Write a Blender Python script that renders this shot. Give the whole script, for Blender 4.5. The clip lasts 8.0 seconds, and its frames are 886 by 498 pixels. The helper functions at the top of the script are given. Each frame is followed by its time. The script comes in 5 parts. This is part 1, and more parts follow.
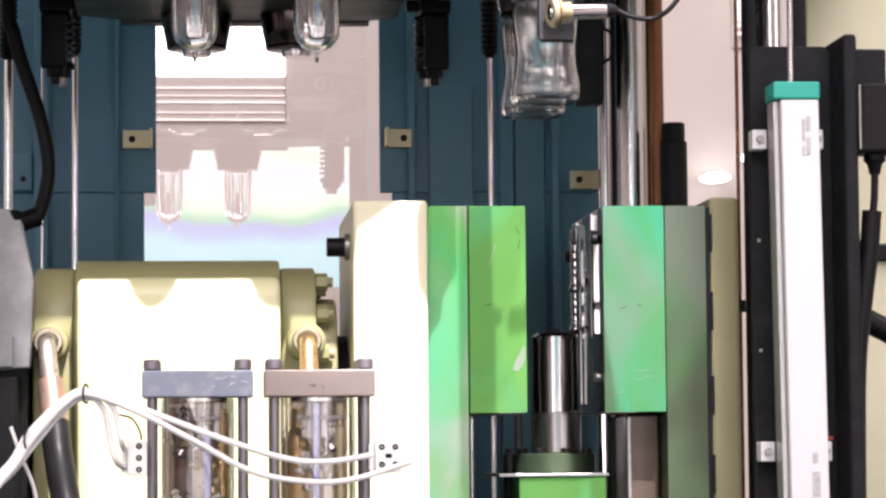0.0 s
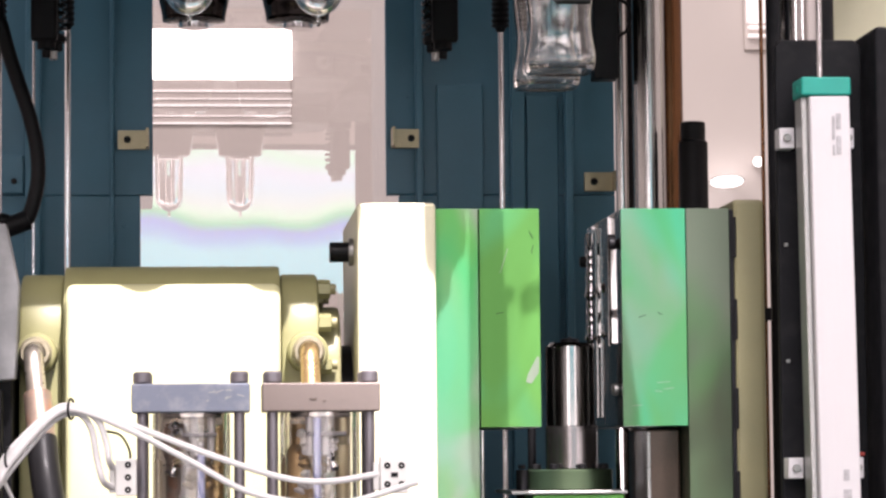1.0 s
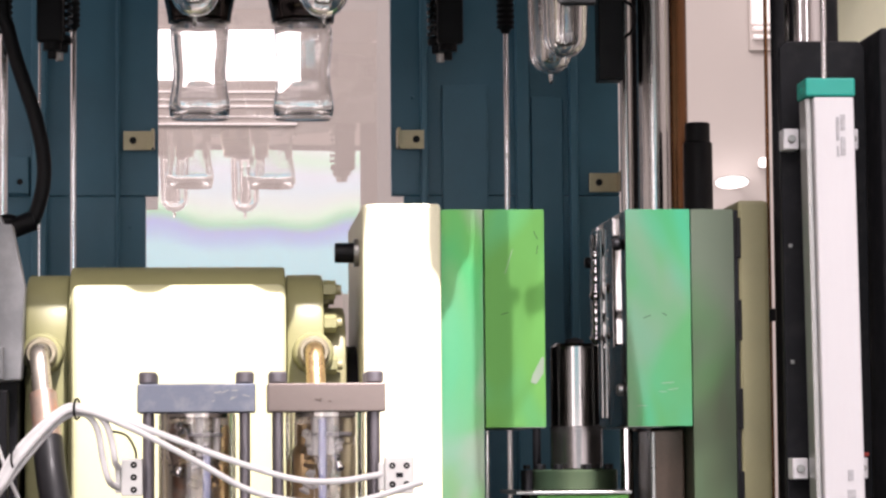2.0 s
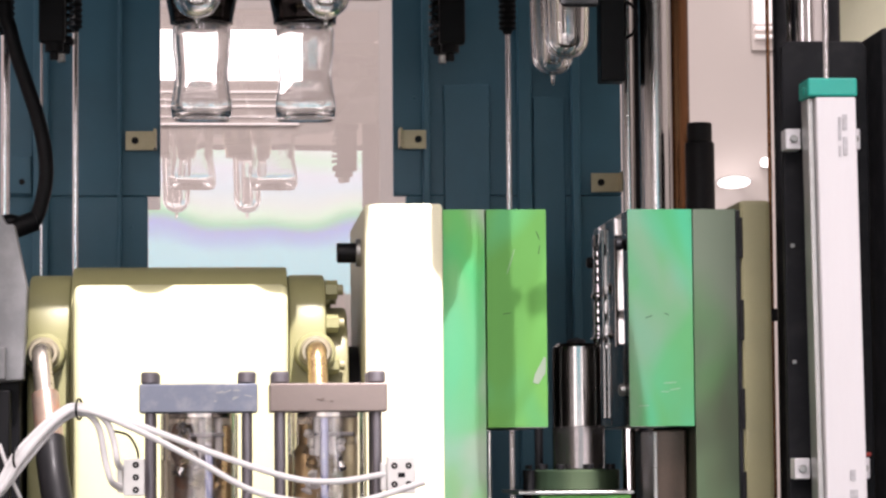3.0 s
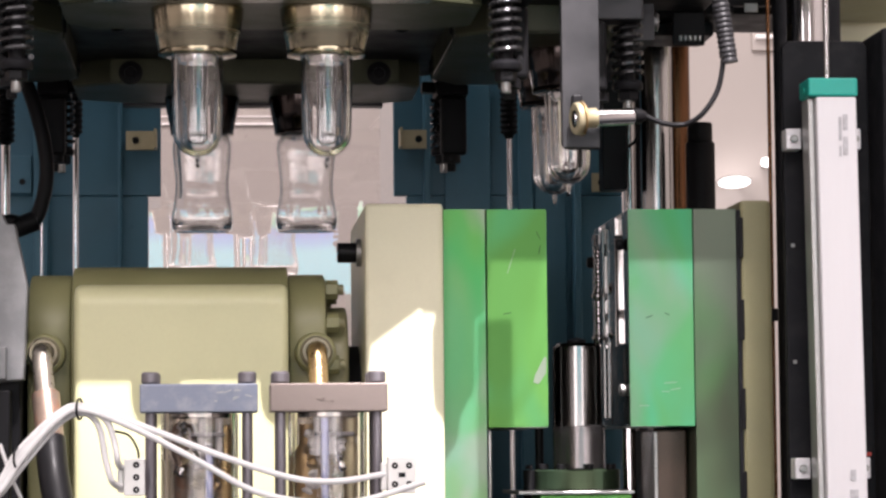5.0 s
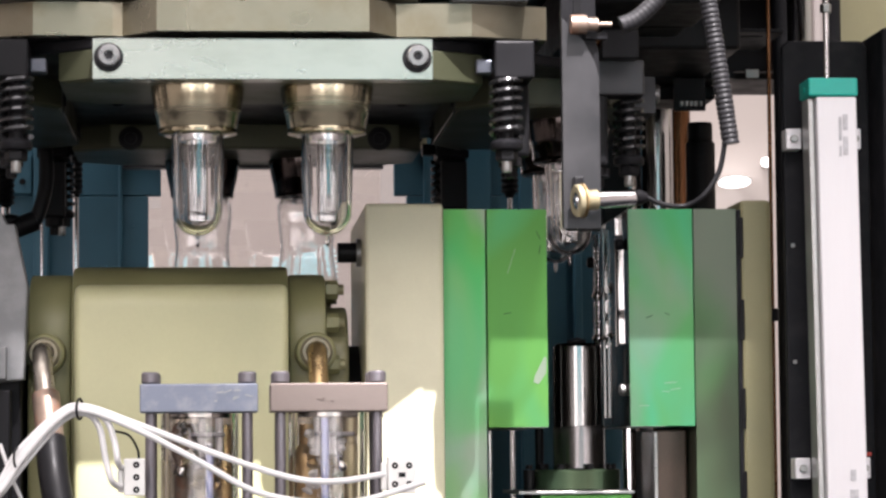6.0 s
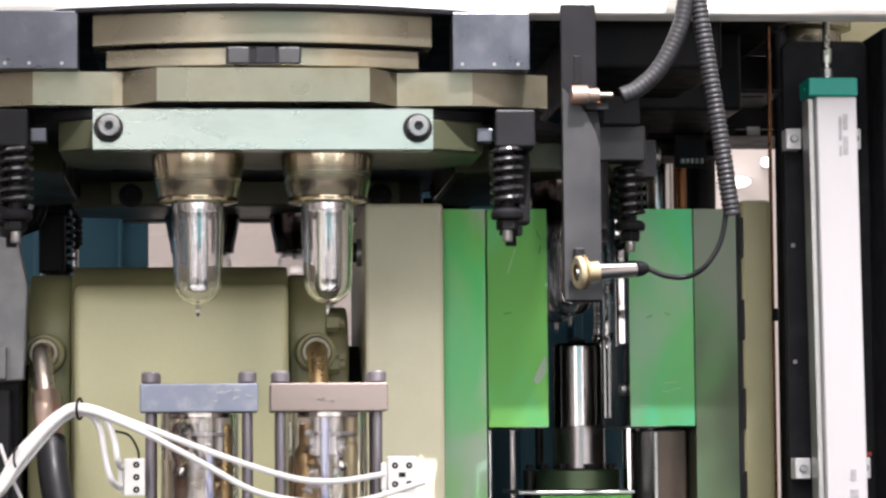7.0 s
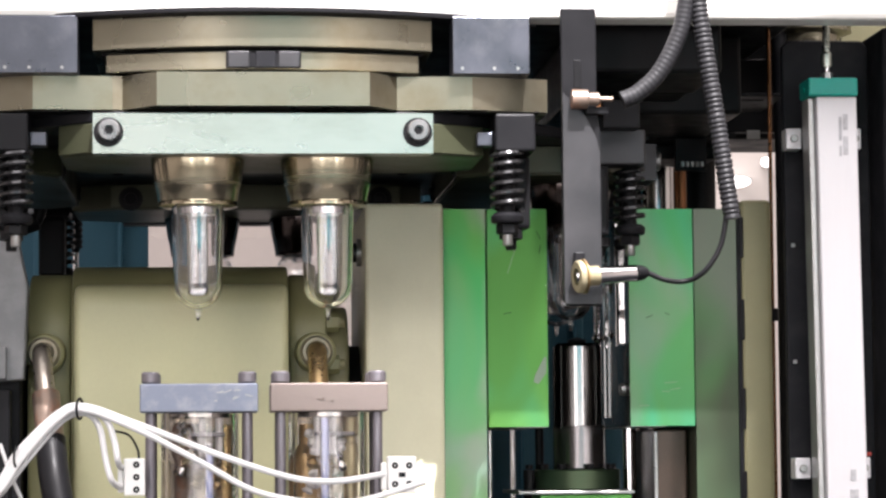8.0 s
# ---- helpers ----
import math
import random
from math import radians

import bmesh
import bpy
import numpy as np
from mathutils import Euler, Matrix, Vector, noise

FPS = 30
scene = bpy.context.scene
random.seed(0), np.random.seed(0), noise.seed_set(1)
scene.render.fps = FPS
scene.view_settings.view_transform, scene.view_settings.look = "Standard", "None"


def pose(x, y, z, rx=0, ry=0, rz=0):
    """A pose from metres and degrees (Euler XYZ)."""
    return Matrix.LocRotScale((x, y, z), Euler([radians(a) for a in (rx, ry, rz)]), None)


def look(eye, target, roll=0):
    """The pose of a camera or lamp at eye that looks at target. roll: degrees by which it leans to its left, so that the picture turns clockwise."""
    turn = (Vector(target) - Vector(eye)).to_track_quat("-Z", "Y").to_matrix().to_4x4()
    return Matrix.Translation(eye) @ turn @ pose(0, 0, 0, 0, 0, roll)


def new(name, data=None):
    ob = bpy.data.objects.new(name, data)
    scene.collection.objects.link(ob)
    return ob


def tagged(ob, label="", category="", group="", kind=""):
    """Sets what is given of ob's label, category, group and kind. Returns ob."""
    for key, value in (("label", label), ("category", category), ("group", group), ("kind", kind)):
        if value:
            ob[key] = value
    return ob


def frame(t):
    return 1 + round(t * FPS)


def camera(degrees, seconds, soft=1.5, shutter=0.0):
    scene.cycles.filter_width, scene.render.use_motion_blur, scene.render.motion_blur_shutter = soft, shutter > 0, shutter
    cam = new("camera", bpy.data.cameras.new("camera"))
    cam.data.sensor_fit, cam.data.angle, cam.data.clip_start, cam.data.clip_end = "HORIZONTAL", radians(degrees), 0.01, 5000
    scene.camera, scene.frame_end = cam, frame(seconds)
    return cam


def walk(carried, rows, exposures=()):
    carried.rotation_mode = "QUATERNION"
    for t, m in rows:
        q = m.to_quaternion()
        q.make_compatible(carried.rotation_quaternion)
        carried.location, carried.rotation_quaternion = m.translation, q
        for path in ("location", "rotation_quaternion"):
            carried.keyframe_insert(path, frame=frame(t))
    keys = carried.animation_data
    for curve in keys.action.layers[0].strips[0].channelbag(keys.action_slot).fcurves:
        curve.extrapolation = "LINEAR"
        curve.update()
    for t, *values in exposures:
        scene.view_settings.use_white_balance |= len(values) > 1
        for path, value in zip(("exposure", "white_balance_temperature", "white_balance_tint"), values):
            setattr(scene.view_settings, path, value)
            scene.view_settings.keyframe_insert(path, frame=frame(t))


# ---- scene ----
cam = camera(18.254, 8.0, soft=2.5, shutter=0.5)
walk(cam, [
    (0.0, look((-0.0393, -2.3648, 1.2914), (0.2183, 0.6162, 1.5098), -0.507)),
    (0.3, look((-0.0345, -2.3050, 1.2960), (0.2195, 0.6762, 1.5150), -0.52)),
    (0.5, look((-0.0309, -2.2610, 1.2992), (0.2200, 0.7204, 1.5202), -0.52)),
    (0.7, look((-0.0298, -2.2480, 1.3002), (0.2196, 0.7334, 1.5225), -0.52)),
    (1.0, look((-0.0297, -2.2455, 1.3003), (0.2189, 0.7358, 1.5241), -0.52)),
    (1.5, look((-0.0299, -2.2491, 1.3001), (0.2155, 0.7324, 1.5245), -0.50)),
    (2.2, look((-0.0300, -2.2500, 1.3000), (0.2125, 0.7320, 1.5246), -0.50)),
    (3.0, look((-0.0300, -2.2500, 1.3000), (0.2109, 0.7320, 1.5246), -0.50)),
    (8.0, look((-0.0300, -2.2500, 1.3000), (0.2103, 0.7320, 1.5243), -0.50)),
], exposures=[(0.0, 0.13, 6600, 22), (0.5, 0.1, 6600, 22), (1.0, 0.0, 6600, 22), (1.5, -0.12, 6600, 22), (3.0, -0.12, 6600, 22), (4.5, -0.16, 6600, 21),
              (6.0, 0.0, 6480, 17), (6.5, 0.06, 6430, 16), (8.0, 0.16, 6420, 15)])

# ---- light: the hall's ceiling lights, one spotlight over the stand, added fill lamps ----
world = bpy.data.worlds.new("hall_ambience")
scene.world = world
world.use_nodes = True
world.node_tree.nodes["Background"].inputs[0].default_value = (1.0, 0.97, 0.95, 1)
world.node_tree.nodes["Background"].inputs[1].default_value = 0.03

LIGHT_WAY = Vector((-0.203, 1.0, -1.445)).normalized()


def lamp(name, kind, where, aim, power, color, size):
    data = bpy.data.lights.new(name, kind)
    data.energy, data.color = power, color
    ob = new(name, data)
    ob.matrix_basis = look(where, aim)
    if kind == "AREA":
        data.shape, data.size, data.size_y = "RECTANGLE", size[0], size[1]
    else:
        data.shadow_soft_size = size
        data.spot_size, data.spot_blend = radians(6.4), 0.1
    return ob


aim = Vector((0.094, -0.12, 1.36))
lamp("spotlight", "SPOT", aim - LIGHT_WAY * 5.0, aim, 4300, (1.0, 0.97, 0.95), 0.03)
lamp("ceiling_panel_front", "AREA", (0.3, -4.0, 5.6), (0.2, -2.6, 0.0), 90, (1.0, 0.97, 0.95), (5.0, 2.5))
# unseen lamp wall added behind the camera to brighten the machine's front
lamp("front_fill", "AREA", (0.2, -6.8, 1.36), (0.2, 0.0, 1.4), 122, (1.0, 0.96, 0.93), (11.0, 0.9))
# second unseen fill, high in front, for the faces under the platen
lamp("high_front_fill", "AREA", (0.4, -5.6, 5.0), (0.1, 0.0, 1.4), 250, (1.0, 0.96, 0.93), (6.0, 1.6))
# narrow unseen lamps added to put streak highlights on rods and cups
for x in (-1.7, 2.7):
    lamp("streak_fill", "AREA", (x, -6.7, 2.2), (x * 0.5, 0.0, 1.5), 26, (1.0, 0.97, 0.95), (0.25, 3.4))
# added fill from both sides that brightens glass edges and chrome
for x in (-3.6, 3.6):
    lamp("side_fill", "AREA", (x, -1.2, 5.6), (x * 1.3, -0.8, 0.0), 190, (1.0, 0.97, 0.95), (2.5, 4.0))
lamp("ceiling_panel_rear", "AREA", (-0.5, 3.6, 5.6), (-0.5, 4.5, 0.0), 245, (1.0, 0.95, 0.91), (4.0, 2.0))


# ---- materials ----
def material(name, color, rough=0.5, metal=0.0, vary=0.12, scale=30.0, bump=0.05, fine=400.0, stain=None, stain_amount=0.0,
             stain_scale=6.0, coat=0.0, stretch=(1, 1, 1), rough_vary=0.12, spec=0.5):
    m = bpy.data.materials.new(name)
    m.use_nodes = True
    nt = m.node_tree
    b = nt.nodes["Principled BSDF"]
    n, ln = nt.nodes.new, nt.links.new
    co = n("ShaderNodeTexCoord")
    mp = n("ShaderNodeMapping")
    mp.inputs["Scale"].default_value = stretch
    ln(co.outputs["Object"], mp.inputs["Vector"])
    big = n("ShaderNodeTexNoise")
    big.inputs["Scale"].default_value, big.inputs["Detail"].default_value = scale, 6
    ln(mp.outputs[0], big.inputs["Vector"])
    small = n("ShaderNodeTexNoise")
    small.inputs["Scale"].default_value, small.inputs["Detail"].default_value = fine, 3
    ln(mp.outputs[0], small.inputs["Vector"])
    add = n("ShaderNodeMath")
    add.operation = "MULTIPLY_ADD"
    add.inputs[1].default_value = 0.35
    ln(small.outputs["Fac"], add.inputs[0])
    ln(big.outputs["Fac"], add.inputs[2])
    mr = n("ShaderNodeMapRange")
    mr.inputs["From Min"].default_value, mr.inputs["From Max"].default_value = 0.35, 0.95
    mr.inputs["To Min"].default_value, mr.inputs["To Max"].default_value = 1 - vary, 1 + vary
    ln(add.outputs[0], mr.inputs["Value"])
    mix = n("ShaderNodeMix")
    mix.data_type, mix.blend_type = "RGBA", "MULTIPLY"
    mix.inputs["Factor"].default_value = 1.0
    mix.inputs["A"].default_value = (*color, 1)
    ln(mr.outputs[0], mix.inputs["B"])
    out = mix.outputs["Result"]
    if stain:
        st = n("ShaderNodeTexNoise")
        st.inputs["Scale"].default_value, st.inputs["Detail"].default_value = stain_scale, 8
        st.inputs["Roughness"].default_value = 0.62
        ln(mp.outputs[0], st.inputs["Vector"])
        ramp = n("ShaderNodeMapRange")
        ramp.inputs["From Min"].default_value, ramp.inputs["From Max"].default_value = 0.5, 0.72
        ramp.inputs["To Max"].default_value = stain_amount
        ln(st.outputs["Fac"], ramp.inputs["Value"])
        mx = n("ShaderNodeMix")
        mx.data_type = "RGBA"
        mx.inputs["B"].default_value = (*stain, 1)
        ln(ramp.outputs[0], mx.inputs["Factor"])
        ln(out, mx.inputs["A"])
        out = mx.outputs["Result"]
    ln(out, b.inputs["Base Color"])
    rr = n("ShaderNodeMapRange")
    rr.inputs["From Min"].default_value, rr.inputs["From Max"].default_value = 0.35, 0.95
    rr.inputs["To Min"].default_value, rr.inputs["To Max"].default_value = max(0.02, rough - rough_vary), min(1, rough + rough_vary)
    ln(add.outputs[0], rr.inputs["Value"])
    ln(rr.outputs[0], b.inputs["Roughness"])
    b.inputs["Metallic"].default_value = metal
    b.inputs["Specular IOR Level"].default_value = spec
    b.inputs["Coat Weight"].default_value = coat
    if bump:
        bp = n("ShaderNodeBump")
        bp.inputs["Strength"].default_value, bp.inputs["Distance"].default_value = bump, 0.002
        ln(add.outputs[0], bp.inputs["Height"])
        ln(bp.outputs[0], b.inputs["Normal"])
    return m


def glass(name, color=(1, 1, 1), ior=1.5, rough=0.0, clear=1.0, coat=0.0):
    m = bpy.data.materials.new(name)
    m.use_nodes = True
    b = m.node_tree.nodes["Principled BSDF"]
    b.inputs["Base Color"].default_value = (*color, 1)
    b.inputs["Roughness"].default_value = rough
    b.inputs["IOR"].default_value = ior
    b.inputs["Transmission Weight"].default_value = clear
    b.inputs["Coat Weight"].default_value = coat
    b.inputs["Coat Roughness"].default_value = 0.06
    return m


def glow(name, color, strength):
    m = bpy.data.materials.new(name)
    m.use_nodes = True
    b = m.node_tree.nodes["Principled BSDF"]
    b.inputs["Base Color"].default_value = (*color, 1)
    b.inputs["Emission Color"].default_value = (*color, 1)
    b.inputs["Emission Strength"].default_value = strength
    return m


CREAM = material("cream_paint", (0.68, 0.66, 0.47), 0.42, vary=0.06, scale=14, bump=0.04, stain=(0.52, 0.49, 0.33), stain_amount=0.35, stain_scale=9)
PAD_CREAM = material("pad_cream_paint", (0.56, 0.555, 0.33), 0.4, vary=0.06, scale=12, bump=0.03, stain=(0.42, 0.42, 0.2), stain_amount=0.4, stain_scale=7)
# cream paint with the shade on barrel, flanges and bosses put into its colour
CREAM_SHADED = material("shaded_cream_paint", (0.235, 0.23, 0.112), 0.42, vary=0.08, scale=16, bump=0.04, stain=(0.15, 0.145, 0.065), stain_amount=0.4, stain_scale=10)
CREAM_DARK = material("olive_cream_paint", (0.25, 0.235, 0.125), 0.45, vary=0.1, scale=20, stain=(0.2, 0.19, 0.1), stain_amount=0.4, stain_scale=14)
def cloudy_steel(name, tones, scale, shift, haze=(0.01, 0.34, 0.28)):
    """Satin steel under a coolant film: soft clouds of several tones, fine grinding marks and a few scratches."""
    m = material(name, tones[0], 0.42, 0.95, vary=0.02, scale=8, rough_vary=0.015, bump=0.0, stretch=(1, 1, 0.4))
    nt = m.node_tree
    n, ln = nt.nodes.new, nt.links.new
    b = nt.nodes["Principled BSDF"]
    old = b.inputs["Base Color"].links[0].from_socket
    co, mp = n("ShaderNodeTexCoord"), n("ShaderNodeMapping")
    mp.inputs["Location"].default_value = shift
    mp.inputs["Scale"].default_value = (1, 1, 0.55)
    ln(co.outputs["Object"], mp.inputs[0])
    for k, tone in enumerate(tones[1:]):
        tx = n("ShaderNodeTexNoise")
        tx.inputs["Scale"].default_value, tx.inputs["Detail"].default_value = scale * (1 + 0.6 * k), 1.5
        tx.inputs["Distortion"].default_value = 0.6
        mp2 = n("ShaderNodeMapping")
        mp2.inputs["Location"].default_value = (3.1 * k, 1.7 * k, 0.4 * k)
        ln(mp.outputs[0], mp2.inputs[0])
        ln(mp2.outputs[0], tx.inputs["Vector"])
        r = n("ShaderNodeMapRange")
        r.interpolation_type = "SMOOTHSTEP"
        r.inputs["From Min"].default_value, r.inputs["From Max"].default_value = 0.44, 0.62
        r.inputs["To Max"].default_value = 0.9
        ln(tx.outputs["Fac"], r.inputs["Value"])
        mx = n("ShaderNodeMix")
        mx.data_type = "RGBA"
        mx.inputs["B"].default_value = (*tone, 1)
        ln(r.outputs[0], mx.inputs["Factor"])
        ln(old, mx.inputs["A"])
        old = mx.outputs["Result"]
    ln(old, b.inputs["Base Color"])
    # the film itself, which scatters teal where a strong light falls on it
    film, mixed = n("ShaderNodeBsdfDiffuse"), n("ShaderNodeMixShader")
    film.inputs["Color"].default_value = (*haze, 1)
    patch = n("ShaderNodeTexNoise")
    patch.inputs["Scale"].default_value, patch.inputs["Detail"].default_value = 13, 2.5
    patch.inputs["Distortion"].default_value = 0.9
    ln(mp.outputs[0], patch.inputs["Vector"])
    spread = n("ShaderNodeMapRange")
    spread.interpolation_type = "SMOOTHSTEP"
    spread.inputs["From Min"].default_value, spread.inputs["From Max"].default_value = 0.36, 0.64
    spread.inputs["To Min"].default_value, spread.inputs["To Max"].default_value = 0.08, 0.25
    ln(patch.outputs["Fac"], spread.inputs["Value"])
    ln(spread.outputs[0], mixed.inputs[0])
    ln(b.outputs[0], mixed.inputs[1])
    ln(film.outputs[0], mixed.inputs[2])
    ln(mixed.outputs[0], nt.nodes["Material Output"].inputs[0])
    return m


GREEN = cloudy_steel("green_filmed_steel", ((0.11, 0.305, 0.075), (0.15, 0.305, 0.07), (0.08, 0.305, 0.125), (0.085, 0.225, 0.052)), 7, (0.3, 0.2, 0.1), (0.09, 0.25, 0.07))
EMERALD = cloudy_steel("emerald_filmed_steel", ((0.08, 0.225, 0.075), (0.045, 0.22, 0.08), (0.14, 0.2, 0.125), (0.08, 0.22, 0.062)), 8, (0.45, 0.6, 0.2))
GREEN_PALE = cloudy_steel("pale_green_filmed_steel", ((0.2, 0.325, 0.15), (0.06, 0.345, 0.085), (0.13, 0.335, 0.07), (0.29, 0.32, 0.245)), 8, (0.8, 0.1, 0.3))
GREEN_GREY = cloudy_steel("green_grey_filmed_steel", ((0.08, 0.105, 0.062), (0.05, 0.12, 0.045), (0.12, 0.125, 0.105), (0.05, 0.054, 0.038)), 6, (0.15, 0.5, 0.9), (0.07, 0.13, 0.08))
STEEL = material("machined_steel", (0.32, 0.32, 0.31), 0.33, 0.9, vary=0.12, scale=25, stretch=(1, 1, 6), bump=0.03)
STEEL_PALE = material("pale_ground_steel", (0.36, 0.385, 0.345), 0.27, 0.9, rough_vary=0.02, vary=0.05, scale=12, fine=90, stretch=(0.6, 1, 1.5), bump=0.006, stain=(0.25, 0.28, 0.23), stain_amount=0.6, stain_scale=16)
STEEL_OLIVE = material("oily_olive_steel", (0.235, 0.22, 0.165), 0.28, 0.88, rough_vary=0.03, vary=0.08, scale=14, fine=60, bump=0.008, stain=(0.15, 0.115, 0.06), stain_amount=0.7, stain_scale=14)
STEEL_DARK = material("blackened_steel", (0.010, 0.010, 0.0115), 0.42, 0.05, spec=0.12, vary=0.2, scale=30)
GUNMETAL = material("grey_blue_steel", (0.085, 0.09, 0.108), 0.33, 0.8, vary=0.15, scale=30, stain=(0.25, 0.25, 0.27), stain_amount=0.2, stain_scale=40)
CHROME = material("chrome", (0.8, 0.8, 0.82), 0.08, 1.0, vary=0.04, scale=20, bump=0.0, rough_vary=0.04)
BLACK = material("black_plastic", (0.007, 0.007, 0.008), 0.42, vary=0.3, scale=60, spec=0.14)
RUBBER = material("grey_ribbed_plastic", (0.014, 0.014, 0.016), 0.48, spec=0.3, vary=0.15, scale=50)
BLACK_PLATE = material("black_painted_plate", (0.011, 0.0115, 0.014), 0.55, spec=0.14, vary=0.3, scale=40, stain=(0.04, 0.04, 0.04), stain_amount=0.3, stain_scale=60)
BLUE = material("blue_painted_sheet", (0.041, 0.14, 0.202), 0.5, vary=0.12, scale=12, bump=0.06, stain=(0.026, 0.09, 0.13), stain_amount=0.4, stain_scale=5)
BRASS = material("yellow_zinc", (0.43, 0.38, 0.25), 0.42, 0.6, vary=0.15, scale=60)
BRASS_BROWN = material("aged_brass", (0.4, 0.28, 0.14), 0.3, 0.85, vary=0.2, scale=50)
TEAL = material("teal_plastic", (0.0, 0.36, 0.29), 0.4, vary=0.05, scale=60)
ALU = material("anodised_aluminium", (0.7, 0.69, 0.71), 0.45, 0.12, vary=0.04, scale=30, stretch=(1, 1, 0.1), bump=0.02)
WHITE = material("white_plastic", (0.78, 0.78, 0.76), 0.4, vary=0.04, scale=60, bump=0.02)
CABLE = material("white_cable_sheath", (0.7, 0.7, 0.7), 0.45, vary=0.05, scale=80, bump=0.02)
BROWN = material("brown_column_paint", (0.17, 0.075, 0.03), 0.2, 0.75, vary=0.2, scale=20)
TAN_BLOCK = material("tan_anodised_block", (0.225, 0.187, 0.17), 0.5, 0.45, vary=0.1, scale=30, stain=(0.2, 0.16, 0.15), stain_amount=0.4, stain_scale=30)
BLUE_BLOCK = material("blue_grey_anodised_block", (0.21, 0.235, 0.3), 0.5, 0.45, vary=0.1, scale=30, stain=(0.55, 0.55, 0.55), stain_amount=0.4, stain_scale=50)
PET = glass("clear_plastic", (1.0, 1.0, 1.0), 1.5, coat=0.2)
PET_THIN = glass("thin_clear_plastic", (1.0, 1.0, 1.0), 1.38, 0.0, 0.975, coat=0.5)
CORE_CLEAR = glass("clear_core_plastic", (1.0, 1.0, 1.0), 1.38)
TUBE_GLASS = glass("amber_sight_tube", (0.92, 0.9, 0.87), 1.4)
FILM = material("pale_film", (0.2, 0.25, 0.19), 0.45, 0.5, vary=0.1, scale=60)
RED = material("red_plastic", (0.35, 0.03, 0.02), 0.45, vary=0.1, scale=80)
BRACKET_GREY = material("grey_cast_metal", (0.16, 0.165, 0.17), 0.5, 0.3, vary=0.15, scale=30, stain=(0.4, 0.4, 0.4), stain_amount=0.3, stain_scale=30)
WHITE_PAINT = material("white_machine_paint", (0.84, 0.83, 0.79), 0.4, vary=0.03, scale=12, bump=0.02)
CHROME_DARK = material("polished_dark_steel", (0.26, 0.255, 0.25), 0.13, 1.0, vary=0.1, scale=20, bump=0.0, rough_vary=0.05)
BROWN_STEEL = material("oily_brown_steel", (0.09, 0.065, 0.05), 0.35, 0.6, vary=0.3, scale=20)
STEEL_PIPE = material("tarnished_pipe", (0.42, 0.38, 0.33), 0.3, 0.85, vary=0.2, scale=60)
OCHRE = material("ochre_tarnish", (0.42, 0.29, 0.15), 0.38, 0.6, vary=0.15, scale=30, stain=(0.28, 0.16, 0.08), stain_amount=0.5, stain_scale=40)
RUSTY = material("rusty_ferrule", (0.24, 0.18, 0.145), 0.4, 0.6, vary=0.2, scale=60, stain=(0.4, 0.14, 0.06), stain_amount=0.7, stain_scale=60)
RING_CREAM = material("dirty_cream_ring", (0.31, 0.28, 0.2), 0.4, 0.3, vary=0.15, scale=60, stain=(0.2, 0.15, 0.09), stain_amount=0.6, stain_scale=80)
BRIGHT = material("bright_polished_insert", (0.82, 0.81, 0.8), 0.3, 0.3, vary=0.2, scale=120, bump=0.12, fine=500)
GREY_BOLT = material("grey_bolt_steel", (0.2, 0.2, 0.2), 0.3, 0.8, vary=0.2, scale=80)
COLLAR = material("satin_dark_steel", (0.2, 0.19, 0.19), 0.26, 0.95, vary=0.12, scale=14, bump=0.0, rough_vary=0.05)
CHROME_SATIN = material("satin_chrome", (0.52, 0.515, 0.51), 0.16, 1.0, vary=0.08, scale=14, bump=0.0, rough_vary=0.05)
ALU_SIDE = material("aluminium_side", (0.45, 0.45, 0.44), 0.4, 0.7, vary=0.06, scale=30)
PRINT = material("faded_print", (0.45, 0.45, 0.47), 0.5, vary=0.2, scale=200)
TIE_STEEL = material("purple_grey_steel", (0.19, 0.178, 0.195), 0.4, 0.7, vary=0.1, scale=40)
# copy of the cup steel, darkened for shade at the other stations
CUP_SHADED = material("shaded_cup_steel", (0.05, 0.042, 0.04), 0.14, 1.0, vary=0.1, scale=30, bump=0.0)
STEM_BLUE = material("pale_blue_stem", (0.4, 0.45, 0.75), 0.35, vary=0.06, scale=80)
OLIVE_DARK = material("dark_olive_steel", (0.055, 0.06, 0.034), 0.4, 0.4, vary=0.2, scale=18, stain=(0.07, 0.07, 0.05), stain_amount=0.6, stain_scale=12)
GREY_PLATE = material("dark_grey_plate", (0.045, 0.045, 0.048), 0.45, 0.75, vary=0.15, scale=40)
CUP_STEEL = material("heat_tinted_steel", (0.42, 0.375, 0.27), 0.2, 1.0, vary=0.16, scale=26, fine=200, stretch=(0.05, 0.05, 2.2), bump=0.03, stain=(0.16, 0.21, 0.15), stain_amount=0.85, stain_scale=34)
SPRING = material("black_spring_steel", (0.045, 0.045, 0.047), 0.22, 0.8, vary=0.1, scale=60)
FLOOR_MAT = material("hall_floor", (0.14, 0.14, 0.14), 0.5, scale=3)
HALL_WALL = material("hall_wall_paint", (0.55, 0.5, 0.47), 0.7, vary=0.04, scale=2, bump=0.02)
HALL_CEIL = material("hall_ceiling", (0.75, 0.74, 0.72), 0.8, vary=0.05, scale=3, bump=0.02)

# ---- mesh helpers ----
ORIGIN = {}


def thing(name, at, label, category, group="", kind=""):
    ob = new(name)
    ob.location = at
    ob.empty_display_size = 0.02
    ORIGIN[ob] = Vector(at)
    return tagged(ob, label, category, group, kind)


